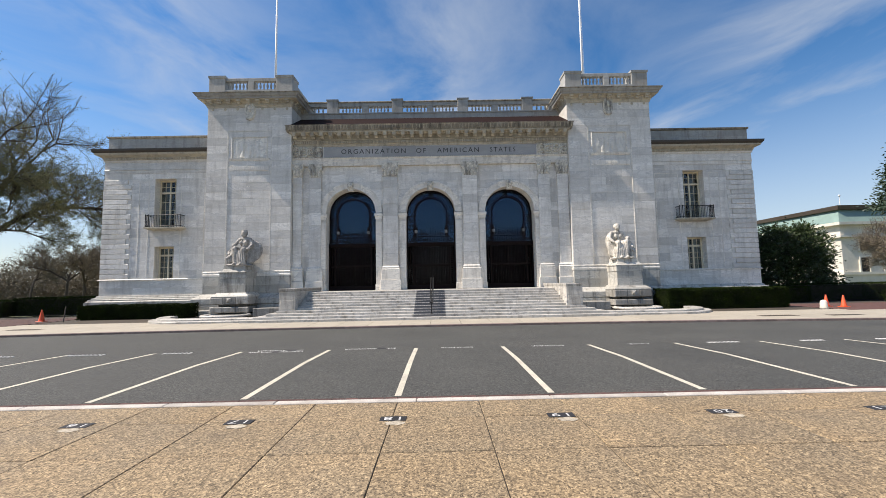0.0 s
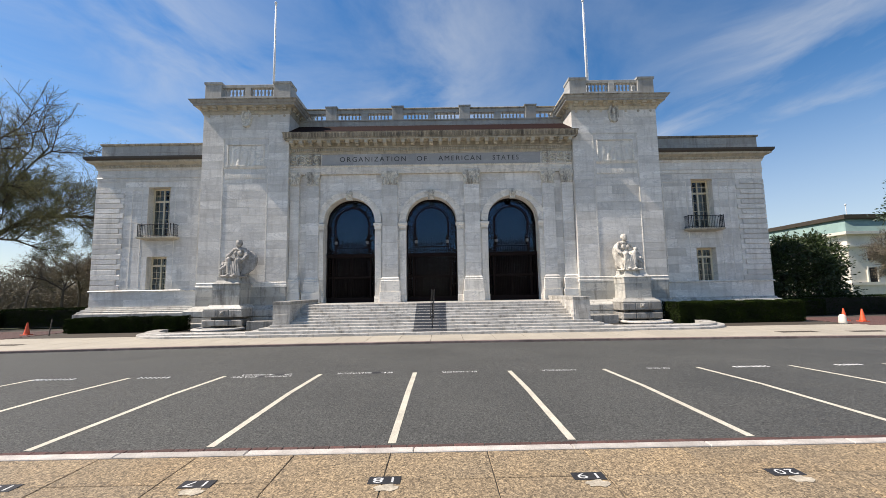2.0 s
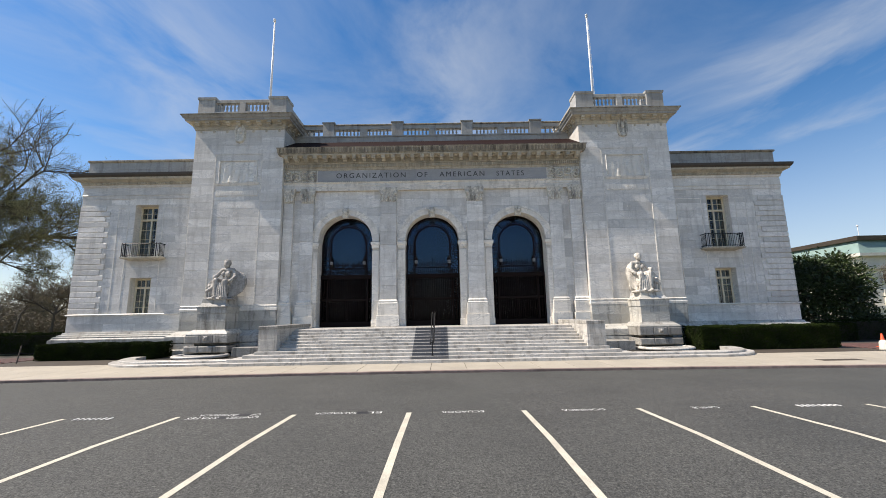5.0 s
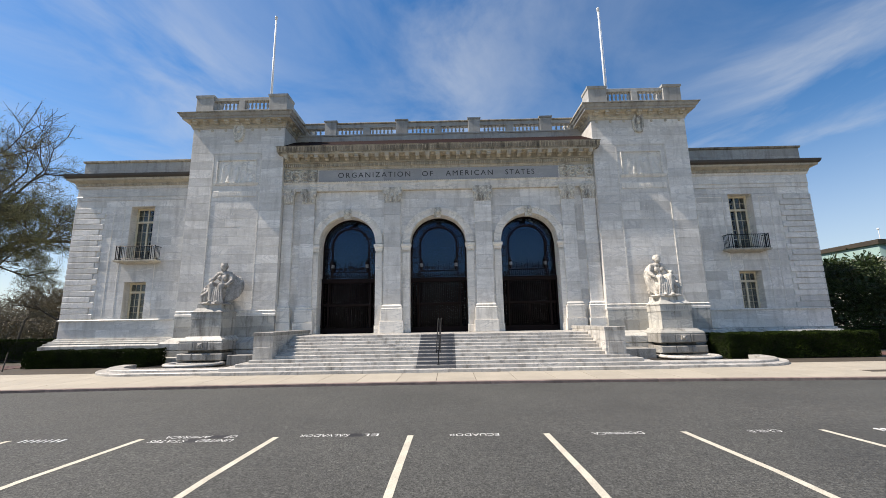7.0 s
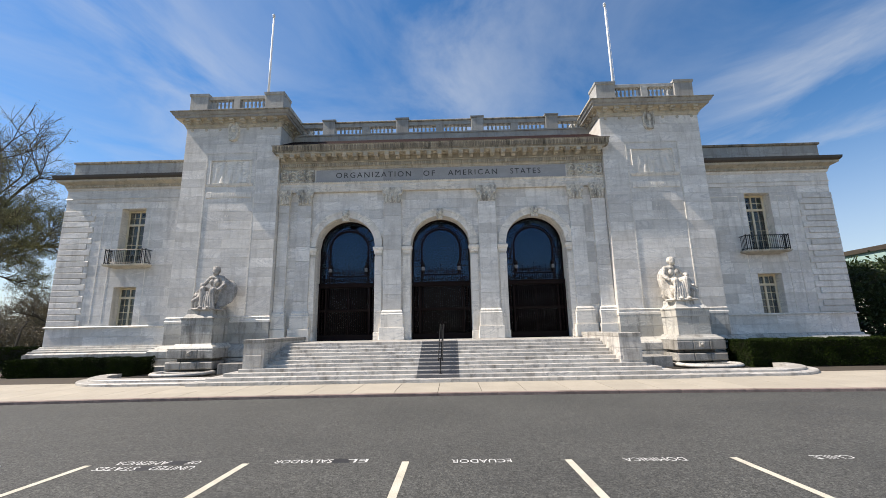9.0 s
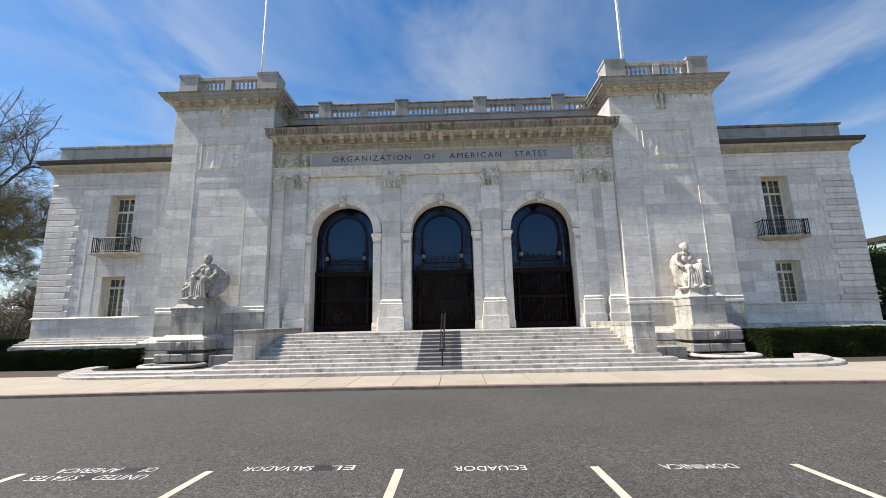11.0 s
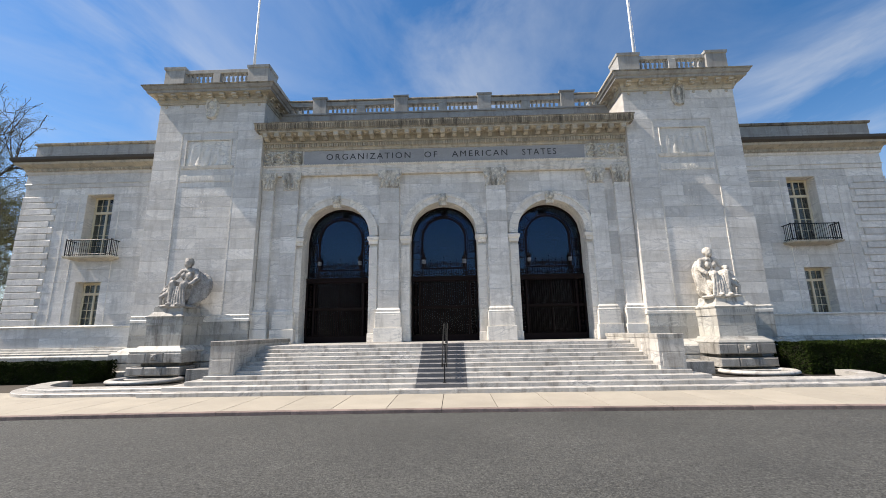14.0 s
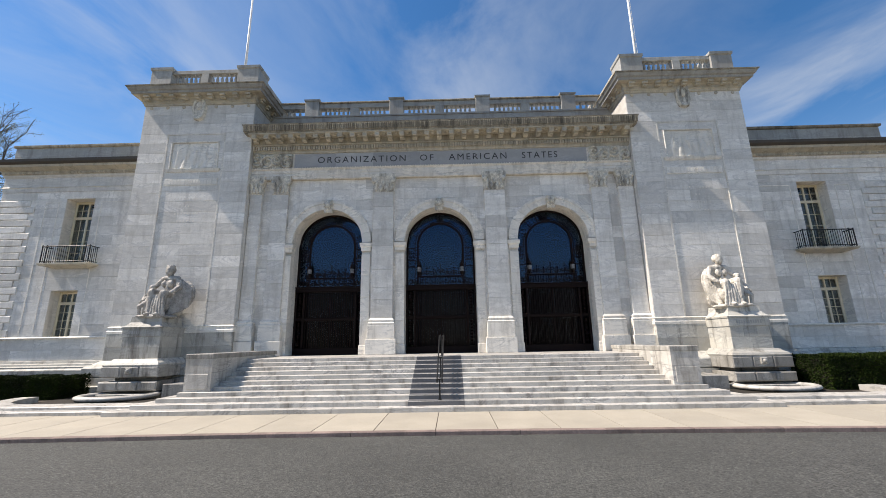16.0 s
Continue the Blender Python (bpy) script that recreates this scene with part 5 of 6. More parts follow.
def staircase():
    st = thing("staircase", "broad flight of white veined marble steps", "stairs")
    rnd = random.Random(12)
    for k in range(11):
        y0 = 21.75 + 0.36 * k
        h = HALF[k]
        z0, z1 = WALK_Z + RISE * k, WALK_Z + RISE * (k + 1)
        x = -h
        while x < h - 0.01:
            w = rnd.uniform(2.2, 3.8)
            if h - x - w < 1.2:
                w = h - x
            bm = bmesh.new()
            back = y0 + (0.5 if k < 10 else 4.1)
            topbox(bm, x + 0.002, x + w - 0.002, y0, back, z0 - 0.02 if k else z0 - 0.1, z1 + rnd.uniform(-0.002, 0.002), 0.012)
            part("step_slab", bm, STEPM, st)
            x += w
    # solid core under the slabs, returns of the lowest steps beside the side walls
    bm = bmesh.new()
    for k in range(11):
        y0 = 21.8 + 0.36 * k
        box(bm, -min(HALF[k], 8.7) + 0.05, min(HALF[k], 8.7) - 0.05, y0, 28.0 if k > 3 else 23.6, -0.3, WALK_Z + RISE * (k + 1) - 0.03)
    part("step_core", bm, STEPM, st)
    for s in (-1, 1):
        for k in range(4):
            bm = bmesh.new()
            z1 = WALK_Z + RISE * (k + 1)
            xa, xb = sorted((s * (8.72), s * HALF[k]))
            if xb - xa > 0.1:
                topbox(bm, xa, xb, 22.25 + 0.36 * k, 25.2, WALK_Z - 0.1, z1 - 0.001, 0.012)
                part("step_return", bm, STEPM, st)
    # grey strip up the middle
    for k in range(1, 11):
        y0 = 21.75 + 0.36 * k
        z0, z1 = WALK_Z + RISE * k, WALK_Z + RISE * (k + 1)
        bm = bmesh.new()
        box(bm, -0.97, 0.79, y0 - 0.004, y0, z0 + 0.004, z1 - 0.012)
        box(bm, -0.97, 0.79, y0 + 0.01, y0 + 0.36, z1, z1 + 0.004)
        part("nonslip_strip", bm, MATGREY, st, "grey non-slip strip laid over the steps")
    return st


staircase()


def side_wall(s):
    w = thing("stair_side_wall", "low veined white marble wall flanking the steps", "wall", group="walls beside the steps")
    x0, x1 = sorted((s * 7.75, s * 8.67))
    rnd = random.Random(5 + s)
    for z0, z1 in ((0.36, 0.98), (0.98, 1.45)):
        y = 23.0
        while y < 28.0:
            d = min(rnd.uniform(1.2, 2.0), 28.0 - y)
            if 28.0 - y - d < 0.6:
                d = 28.0 - y
            bm = bmesh.new()
            topbox(bm, x0, x1, y + 0.002, y + d - 0.002, z0 - (0.1 if z0 < 0.5 else 0) + 0.003, z1 - 0.003, 0.006)
            part("stone_block", bm, STEPM, w)
            y += d
    bm = bmesh.new()
    box(bm, x0 + 0.1, x1 - 0.1, 22.985, 23.01, 0.45, 0.93, 0.008)
    part("front_panel", bm, STEPM, w)
    bm = bmesh.new()
    topbox(bm, x0 - 0.015, x1 + 0.015, 22.98, 28.1, 1.45, 1.61, 0.02)
    part("coping", bm, GRIMY, w, "stained coping slab")
    return w


for s in (-1, 1):
    side_wall(s)


def handrail():
    h = thing("handrail", "black metal double handrail on the steps", "handrail")
    for x in (-0.06, 0.1):
        bm = bmesh.new()
        pts = [(x, 22.26, 0.62), (x, 22.24, 0.72), (x, 25.6, 2.12), (x, 26.2, 2.14), (x, 26.24, 1.95)]
        for a, c in zip(pts, pts[1:]):
            rod(bm, a, c, 0.024, sides=8)
        part("rail", bm, IRON, h)
    for k, y in ((1, 22.28), (5, 23.75), (10, 25.6)):
        z = WALK_Z + RISE * (k + 1)
        top = 0.72 + (y - 22.24) / 3.36 * 1.4
        bm = bmesh.new()
        rod(bm, (0.02, y, z - 0.02), (0.02, y, top), 0.026, sides=8)
        rod(bm, (-0.06, y, top - 0.02), (0.1, y, top - 0.02), 0.018, sides=6)
        part("post", bm, IRON, h)
        bm = bmesh.new()
        lathe(bm, [(0.07, 0), (0.07, 0.015), (0.04, 0.03)], (0.02, y, z), 10)
        part("foot_plate", bm, IRON, h)
    return h


handrail()


# ---- pedestals, statues, basins ----
def pedestal(s):
    p = thing("statue_pedestal", "stepped weathered marble pedestal against the tower", "pedestal", group="statue pedestals")
    xc = s * 13.2
    yb = TOWER_Y - 0.06

    def course(name, w, y0, z0, z1, mat, n, ch=0.02, yb=yb):
        for k in range(n):
            bm = bmesh.new()
            a = xc - w + 2 * w * k / n
            box(bm, a + 0.002, a + 2 * w / n - 0.002, y0, yb, z0 + 0.002, z1 - 0.002, ch)
            part(name, bm, mat, p)
    course("base_stone", 1.36, 26.16, WALK_Z - 0.1, -0.02, BASEM, 2, yb=TOWER_Y - 0.68)
    # recessed courses: the shade of the gaps is put into their colour
    course("recessed_stone", 0.92, 26.75, -0.02, 0.09, RECESS_DARK, 1, yb=TOWER_Y - 0.56)
    course("base_stone", 1.26, 26.28, 0.09, 0.47, GRIMY, 3, 0.05, yb=TOWER_Y - 0.56)
    course("recessed_stone", 0.92, 26.75, 0.47, 0.63, RECESS_DARK, 1, yb=TOWER_Y - 0.56)
    course("base_stone", 1.24, 26.3, 0.63, 1.08, GRIMY, 3, 0.04, yb=TOWER_Y - 0.56)
    bm = bmesh.new()
    moulding(bm, [(-0.4, 1.08), (0.28, 1.08), (0.31, 1.14), (0.26, 1.22), (0.12, 1.30), (0.06, 1.38), (-0.4, 1.38)], xc - 0.9, xc + 0.9, 26.62, yb)
    part("torus_moulding", bm, BASEM, p)
    for z0, z1, n in ((1.38, 1.86, 2), (1.86, 2.32, 3)):
        course("die_stone", 0.85, 26.72, z0, z1, BASEM, n, 0.006)
    bm = bmesh.new()
    box(bm, xc - 0.88, xc + 0.88, 26.69, yb, 2.32, 2.68, 0.012)
    moulding(bm, [(-0.6, 2.68), (0.03, 2.68), (0.04, 2.74), (-0.06, 2.79), (-0.17, 2.95), (-0.2, 3.2), (-0.6, 3.2)], xc - 0.88, xc + 0.88, 26.69, yb)
    box(bm, xc - 0.4, xc + 0.4, 27.1, yb, 2.7, 3.19)
    cap = part("cap", bm, BASEM, p, "stained marble cap")
    bm = bmesh.new()
    for k in range(11):
        box(bm, xc - 0.55 + 0.1 * k, xc - 0.55 + 0.1 * k + 0.06, 26.682, 26.692, 2.44, 2.58)
    tagged(part("worn_inscription", bm, PARAPET, cap), kind="stuff")
    # carved spout
    bm = bmesh.new()
    box(bm, xc - 0.13, xc + 0.13, 26.22, 26.31, 0.78, 1.03, 0.02)
    bmesh.ops.create_uvsphere(bm, u_segments=10, v_segments=8, radius=0.085, matrix=Matrix.Translation((xc, 26.22, 0.9)))
    part("carved_spout", bm, GRIMY, p)
    return p


def ellipse(bm, c, r, rot=(0, 0, 0), seg=14):
    bmesh.ops.create_uvsphere(bm, u_segments=seg, v_segments=10, radius=1.0, matrix=pose(*c, *rot) @ Matrix.Diagonal((*r, 1)))


def limb(bm, pts, radii):
    for (a, c), (r0, r1) in zip(zip(pts, pts[1:]), zip(radii, radii[1:])):
        rod(bm, a, c, r0, r1, 9)
        ellipse(bm, c, (r1, r1, r1), seg=10)
    ellipse(bm, pts[0], (radii[0],) * 3, seg=10)


def statue(s):
    """A seated draped form with a smaller standing one at its knee and a shell-like mass behind; the two groups face outwards alike."""
    bm = bmesh.new()
    o = -1 if s < 0 else 1
    q = o  # the small one stands on the outer side

    def P(x, y, z):
        return (x * q, y, z)
    def cloth(pts, r0, r1):
        """One rolled fold of cloth along a smooth bend."""
        n = 9
        out = []
        for i in range(n + 1):
            t = i / n
            p0, p1, p2 = (Vector(P(*p)) for p in pts)
            out.append(p0 * (1 - t) ** 2 + p1 * 2 * t * (1 - t) + p2 * t * t)
        for i in range(n):
            rod(bm, out[i], out[i + 1], r0 + (r1 - r0) * i / n, r0 + (r1 - r0) * (i + 1) / n, 7)
    # seat, and the cloak that spreads behind, wider on one of the two groups
    fan = 0.6 if s < 0 else 0.2
    ellipse(bm, P(-0.3 - fan * 0.5, 0.55, 0.95), (0.2 + fan * 0.55, 0.14, 0.62), (0, -10 * q, 0))
    ellipse(bm, P(0.0, 0.5, 0.35), (0.58, 0.55, 0.5))
    ellipse(bm, P(-0.12, 0.6, 1.0), (0.5, 0.26, 0.75), (0, 6 * q, 0))
    ellipse(bm, P(-0.36, 0.5, 1.3), (0.22, 0.16, 0.38), (0, -16 * q, 0))
    for i in range(9):
        u = i / 8
        cloth([(-0.3 - fan * u, 0.25 + 0.22 * u, 1.66 - 0.6 * fan * u * u), (-0.48 - 1.15 * fan * u, 0.2 + 0.2 * u, 1.1), (-0.34 - 0.9 * fan * u, 0.0 + 0.4 * u, 0.12 + 0.3 * u * u)], 0.05, 0.085)
    # torso, neck, head, hair
    ellipse(bm, P(-0.05, 0.3, 1.05), (0.29, 0.24, 0.3))
    ellipse(bm, P(-0.05, 0.28, 1.4), (0.29, 0.22, 0.32))
    ellipse(bm, P(-0.05, 0.26, 1.64), (0.47, 0.2, 0.16))
    ellipse(bm, P(-0.19, 0.1, 1.42), (0.14, 0.12, 0.15))
    ellipse(bm, P(0.09, 0.1, 1.42), (0.14, 0.12, 0.15))
    rod(bm, P(-0.05, 0.26, 1.66), P(-0.05, 0.22, 1.92), 0.14, 0.11, 10)
    ellipse(bm, P(-0.05, 0.15, 2.0), (0.175, 0.19, 0.235))
    ellipse(bm, P(-0.05, 0.24, 2.04), (0.215, 0.21, 0.2))
    for i in range(9 if s < 0 else 0):
        ellipse(bm, P(-0.05 + 0.16 * math.cos(i * 0.4), 0.2 - 0.14 * math.sin(i * 0.4), 2.18), (0.045, 0.045, 0.06), seg=8)
    for i in range(4):
        cloth([(-0.3 + 0.12 * i, 0.12, 1.62), (-0.1 + 0.03 * i, 0.02, 1.35), (0.1 - 0.1 * i, 0.05, 1.08)], 0.03, 0.035)
    # legs, and the cloth hung over them
    limb(bm, [P(-0.2, 0.2, 0.92), P(-0.28, -0.44, 0.94), P(-0.3, -0.5, 0.15)], [0.2, 0.17, 0.1])
    limb(bm, [P(0.12, 0.2, 0.92), P(0.24, -0.46, 1.0), P(0.14, -0.62, 0.12)], [0.2, 0.17, 0.1])
    ellipse(bm, P(-0.03, -0.05, 0.6), (0.36, 0.36, 0.45))
    for i in range(8):
        u = i / 7
        cloth([(-0.44 + 0.22 * u, 0.12 - 0.5 * u, 0.98), (-0.05 + 0.1 * u, -0.5 - 0.12 * u, 0.72 - 0.3 * u), (0.34 - 0.02 * u, -0.42 - 0.2 * u, 0.96 - 0.75 * u)], 0.04, 0.05)
    for i in range(7):
        u = i / 6
        cloth([(-0.38 + 0.62 * u, -0.5, 0.9), (-0.42 + 0.66 * u, -0.62, 0.5), (-0.5 + 0.75 * u, -0.55 - 0.1 * math.sin(3 * u), 0.03)], 0.045, 0.07)
    ellipse(bm, P(-0.25, -0.66, 0.08), (0.09, 0.2, 0.07))
    ellipse(bm, P(0.14, -0.74, 0.08), (0.09, 0.2, 0.07))
    # arms
    limb(bm, [P(-0.42, 0.26, 1.62), P(-0.62, 0.12, 1.26), P(-0.5, -0.22, 1.02)], [0.13, 0.11, 0.08])
    limb(bm, [P(0.28, 0.26, 1.62), P(0.5, 0.12, 1.32), P(0.56, -0.12, 1.25)], [0.12, 0.1, 0.07])
    # the small one, leaning in at the knee
    def C(x, y, z):
        return P(x - 0.03 * z, y, z * 0.86)

    limb(bm, [C(0.62, -0.2, 0.05), C(0.58, -0.26, 0.5), C(0.56, -0.12, 0.9)], [0.09, 0.11, 0.14])
    ellipse(bm, C(0.54, -0.08, 1.08), (0.17, 0.14, 0.24))
    ellipse(bm, C(0.5, -0.16, 1.42), (0.11, 0.125, 0.14))
    ellipse(bm, C(0.5, -0.12, 1.48), (0.135, 0.135, 0.1))
    limb(bm, [C(0.66, -0.06, 1.2), C(0.84, -0.12, 0.98), C(0.72, -0.3, 0.82)], [0.07, 0.06, 0.05])
    limb(bm, [C(0.56, -0.22, 0.75), C(0.78, -0.42, 0.5), C(0.74, -0.38, 0.04)], [0.1, 0.085, 0.07])
    for i in range(5):
        cloth([(0.42 + 0.07 * i, -0.1, 0.88), (0.5 + 0.08 * i, -0.3, 0.7), (0.34 + 0.13 * i, -0.3, 0.1 + 0.12 * i)], 0.04, 0.045)
    # floor of the group
    ellipse(bm, P(0.05, -0.1, 0.0), (0.8, 0.7, 0.11))
    ellipse(bm, P(0.2, -0.4, 0.02), (0.62, 0.4, 0.1))
    me = mesh_of("statue", bm, STATUE_GREY if s < 0 else STATUE)
    ob = new("statue", me)
    ob.matrix_basis = pose(s * 12.98, 27.42, 3.2, 0, 0, 5 * s) @ Matrix.Diagonal((1.08, 0.88, 1.1, 1))
    rm = ob.modifiers.new("fuse", "REMESH")
    rm.mode, rm.voxel_size = "VOXEL", 0.018
    sm = ob.modifiers.new("soften", "SMOOTH")
    sm.factor, sm.iterations = 0.5, 1
    tex = bpy.data.textures.new("folds", "WOOD")
    tex.wood_type, tex.noise_scale, tex.turbulence = "BANDNOISE", 0.12, 6.0
    dm = ob.modifiers.new("chisel", "DISPLACE")
    dm.texture, dm.strength, dm.mid_level = tex, 0.014, 0.5
    return tagged(ob, "dirt-darkened carved marble seated statue group on a pedestal" if s < 0 else "carved white marble seated statue group on a pedestal", "statue", "statues by the entrance")


def rounded_plan(x0, x1, y0, y1, r, s, n=12):
    """Plan of a low platform, rounded at its outer front corner; s: +1 if the outer side is to +x."""
    pts = [(x0, y1), (x0, y0)]
    for k in range(n + 1):
        a = -math.pi / 2 + math.pi / 2 * k / n
        pts.append((x1 - r + r * math.cos(a), y0 + r + r * math.sin(a)))
    pts.append((x1, y1))
    return [(s * x, y) for x, y in pts]


def slab_from_plan(bm, plan, z0, z1, ch=0.02):
    cx = sum(p[0] for p in plan) / len(plan)
    cy = sum(p[1] for p in plan) / len(plan)
    lo = [bm.verts.new((x, y, z0)) for x, y in plan]
    mi = [bm.verts.new((x, y, z1 - ch)) for x, y in plan]
    hi = [bm.verts.new((x + (cx - x) * ch / 3, y + (cy - y) * ch / 3, z1)) for x, y in plan]
    n = len(plan)
    for a, c in ((lo, mi), (mi, hi)):
        for k in range(n):
            bm.faces.new((a[k], a[(k + 1) % n], c[(k + 1) % n], c[k]))
    bm.faces.new(hi)
    bm.faces.new(lo[::-1])


def kerb_ring(bm, outer, inner, z0, z1, ch=0.025):
    """A raised kerb between two plans with the same number of points, its outer upper edge eased."""
    rows = []
    for (x, y), (u, v) in zip(outer, inner):
        d = Vector((u - x, v - y)).normalized() * ch
        rows.append([bm.verts.new(q) for q in ((x, y, z0), (x, y, z1 - ch), (x + d.x, y + d.y, z1), (u, v, z1), (u, v, z0))])
    for a, c in zip(rows, rows[1:]):
        for k in range(5):
            bm.faces.new((a[k], a[(k + 1) % 5], c[(k + 1) % 5], c[k]))
    bm.faces.new(rows[0])
    bm.faces.new(rows[-1][::-1])


def basin(s):
    f = thing("fountain_basin", "rounded marble fountain basin with a thick rim inside a stepped kerb", "fountain", group="basins below the statues")
    bm = bmesh.new()
    kerb_ring(bm, rounded_plan(9.4, 16.75, 22.05, 25.2, 2.9, s, 24)[1:], rounded_plan(9.4, 16.2, 22.62, 25.2, 2.4, s, 24)[1:], WALK_Z - 0.1, WALK_Z + 0.12)
    part("platform_step", bm, STEPM, f)
    # upper kerb in cut lengths
    outer = rounded_plan(9.4, 16.4, 22.42, 25.2, 2.6, s, 24)[1:]
    inner = rounded_plan(9.4, 15.75, 23.12, 25.2, 1.9, s, 24)[1:]
    outer[:1] = [(outer[0][0] + (outer[1][0] - outer[0][0]) * k / 6, outer[0][1]) for k in range(6)]
    inner[:1] = [(inner[0][0] + (inner[1][0] - inner[0][0]) * k / 6, inner[0][1]) for k in range(6)]
    k = 0
    while k < len(outer) - 1:
        e = min(k + (2 if k < 6 else 5), len(outer) - 1)
        bm = bmesh.new()
        kerb_ring(bm, outer[k:e + 1], inner[k:e + 1], WALK_Z - 0.05, WALK_Z + 0.22 + 0.002 * (k % 3))
        part("kerb_stone", bm, STEPM, f)
        k = e
    bm = bmesh.new()
    slab_from_plan(bm, rounded_plan(9.5, 15.8, 23.07, 26.2, 1.9, s), WALK_Z - 0.08, WALK_Z + 0.015)
    part("bed", bm, SOIL, f, "dark sunken bed inside the kerb")
    # thick rounded rim on a low drum in front of the pedestal
    xc, yc, ax, ay = s * 13.2, 25.95, 1.36, 1.1
    n, m = 48, 10
    bm = bmesh.new()
    rows = []
    for k in range(n):
        a = 2 * math.pi * k / n
        rows.append([bm.verts.new((xc + (ax + 0.17 * math.cos(b)) * math.cos(a), yc + (ay + 0.17 * math.cos(b)) * math.sin(a), WALK_Z + 0.13 + 0.095 * math.sin(b))) for b in [2 * math.pi * j / m for j in range(m)]])
    for a, c in zip(rows, rows[1:] + rows[:1]):
        for j in range(m):
            bm.faces.new((a[j], a[(j + 1) % m], c[(j + 1) % m], c[j]))
    part("rim", bm, STEPM, f, "thick rounded marble rim", smooth=True)
    bm = bmesh.new()
    slab_from_plan(bm, [(xc + (ax - 0.02) * math.cos(2 * math.pi * k / 32), yc + (ay - 0.02) * math.sin(2 * math.pi * k / 32)) for k in range(32)], WALK_Z - 0.05, WALK_Z + 0.1)
    part("drum", bm, RECESS_DARK, f, "dark low drum inside the rim")
    return f


for s in (-1, 1):
    pedestal(s)
    statue(s)
    basin(s)


# ---- flagpoles ----
def flagpole(s):
    p = thing("flagpole", "tall white metal flagpole with a ball finial", "flagpole", group="roof flagpoles")
    x, y = s * 12.33, 31.0
    bm = bmesh.new()
    rod(bm, (x, y, 15.5), (x, y, 25.15), 0.105, 0.05, 12)
    part("pole", bm, POLE, p, smooth=True)
    bm = bmesh.new()
    bmesh.ops.create_uvsphere(bm, u_segments=12, v_segments=8, radius=0.11, matrix=Matrix.Translation((x, y, 25.25)))
    lathe(bm, [(0.09, 0), (0.1, 0.06), (0.05, 0.1)], (x, y, 25.05), 10)
    part("finial", bm, POLE, p, smooth=True)
    bm = bmesh.new()
    lathe(bm, [(0.3, 15.55), (0.28, 15.75), (0.16, 15.9), (0.13, 16.3)], (x, y, 0), 12)
    part("foot", bm, PARAPET, p)
    bm = bmesh.new()
    rod(bm, (x + 0.12, y - 0.08, 16.8), (x + 0.08, y - 0.05, 25.0), 0.012, sides=4)
    part("halyard", bm, POLE, p)
    return p


for s in (-1, 1):
    flagpole(s)


# ---- plants ----
def leaf_cloud(name, mat, parent, points, size, seed, squash=1.0, fold=0.3):
    """Many small leaves, each two folded triangles, at the points given."""
    rnd = np.random.default_rng(seed)
    pts = np.asarray(points, dtype=float)
    n = len(pts)
    u = rnd.normal(size=(n, 3))
    u /= np.linalg.norm(u, axis=1)[:, None]
    v = np.cross(u, rnd.normal(size=(n, 3)))
    v /= np.linalg.norm(v, axis=1)[:, None]
    w = np.cross(u, v)
    k = size * rnd.uniform(0.6, 1.3, (n, 1))
    a, c = pts - u * k, pts + u * k
    l, r = pts + v * k * 0.45 + w * k * fold * 0.4, pts - v * k * 0.45 + w * k * fold * 0.4
    verts = np.stack([a, l, c, r], 1).reshape(-1, 3)
    faces = [(4 * i, 4 * i + 1, 4 * i + 2, 4 * i + 3) for i in range(n)]
    me = bpy.data.meshes.new(name)
    me.from_pydata(verts.tolist(), [], faces)
    me.materials.append(mat)
    ob = new(name, me)
    ob.parent = parent
    return ob


def hedge(x0, x1, y0, y1, z1, seed, n, label):
    h = thing("hedge", label, "hedge", group="clipped hedges")
    x0, x1 = sorted((x0, x1))
    bm = bmesh.new()
    box(bm, x0 + 0.12, x1 - 0.12, y0 + 0.14, y1 - 0.12, WALK_Z - 0.05, z1 - 0.14)
    part("core", bm, SOIL, h)
    rnd = np.random.default_rng(seed)
    f = rnd.uniform(size=(n, 3))
    p = np.stack([x0 + (x1 - x0) * f[:, 0], y0 + (y1 - y0) * f[:, 1], WALK_Z + 0.03 + (z1 - WALK_Z - 0.03) * f[:, 2]], 1)
    side = rnd.uniform(size=n)
    dep = np.abs(rnd.normal(0, 0.06, n))
    top = side < 0.45
    p[top, 2] = z1 - dep[top] + 0.03 * np.sin(p[top, 0] * 3.1) + 0.02 * np.sin(p[top, 0] * 9)
    fr = (side >= 0.45) & (side < 0.85)
    p[fr, 1] = y0 + dep[fr] + 0.03 * np.sin(p[fr, 0] * 2.3 + p[fr, 2] * 4)
    en = side >= 0.85
    p[en, 0] = np.where(rnd.uniform(size=en.sum()) < 0.5, x0 + dep[en], x1 - dep[en])
    tagged(leaf_cloud("leaves", LEAF_HEDGE, h, p, 0.045, seed + 1), kind="stuff")
    return h


hedge(-22.7, -15.9, 26.0, 27.6, 0.72, 2, 26000, "low clipped dark green hedge below the wing")
hedge(14.9, 22.6, 25.3, 27.2, 1.1, 3, 34000, "long clipped dark green hedge below the wing")
hedge(-33.0, -24.6, 32.0, 33.6, 1.2, 4, 20000, "dark clipped hedge beyond the wing's corner")
hedge(-46.0, -33.0, 31.2, 33.2, 1.05, 14, 20000, "dark clipped hedge under the trees")
hedge(22.9, 28.0, 29.6, 31.2, 1.0, 5, 12000, "dark hedge beside the wing's corner")
hedge(29.0, 46.0, 31.0, 33.0, 1.15, 6, 16000, "loose green hedge before the distant building")
hedge(33.0, 44.0, 28.2, 29.4, 0.7, 16, 9000, "low green hedge by the brick path")


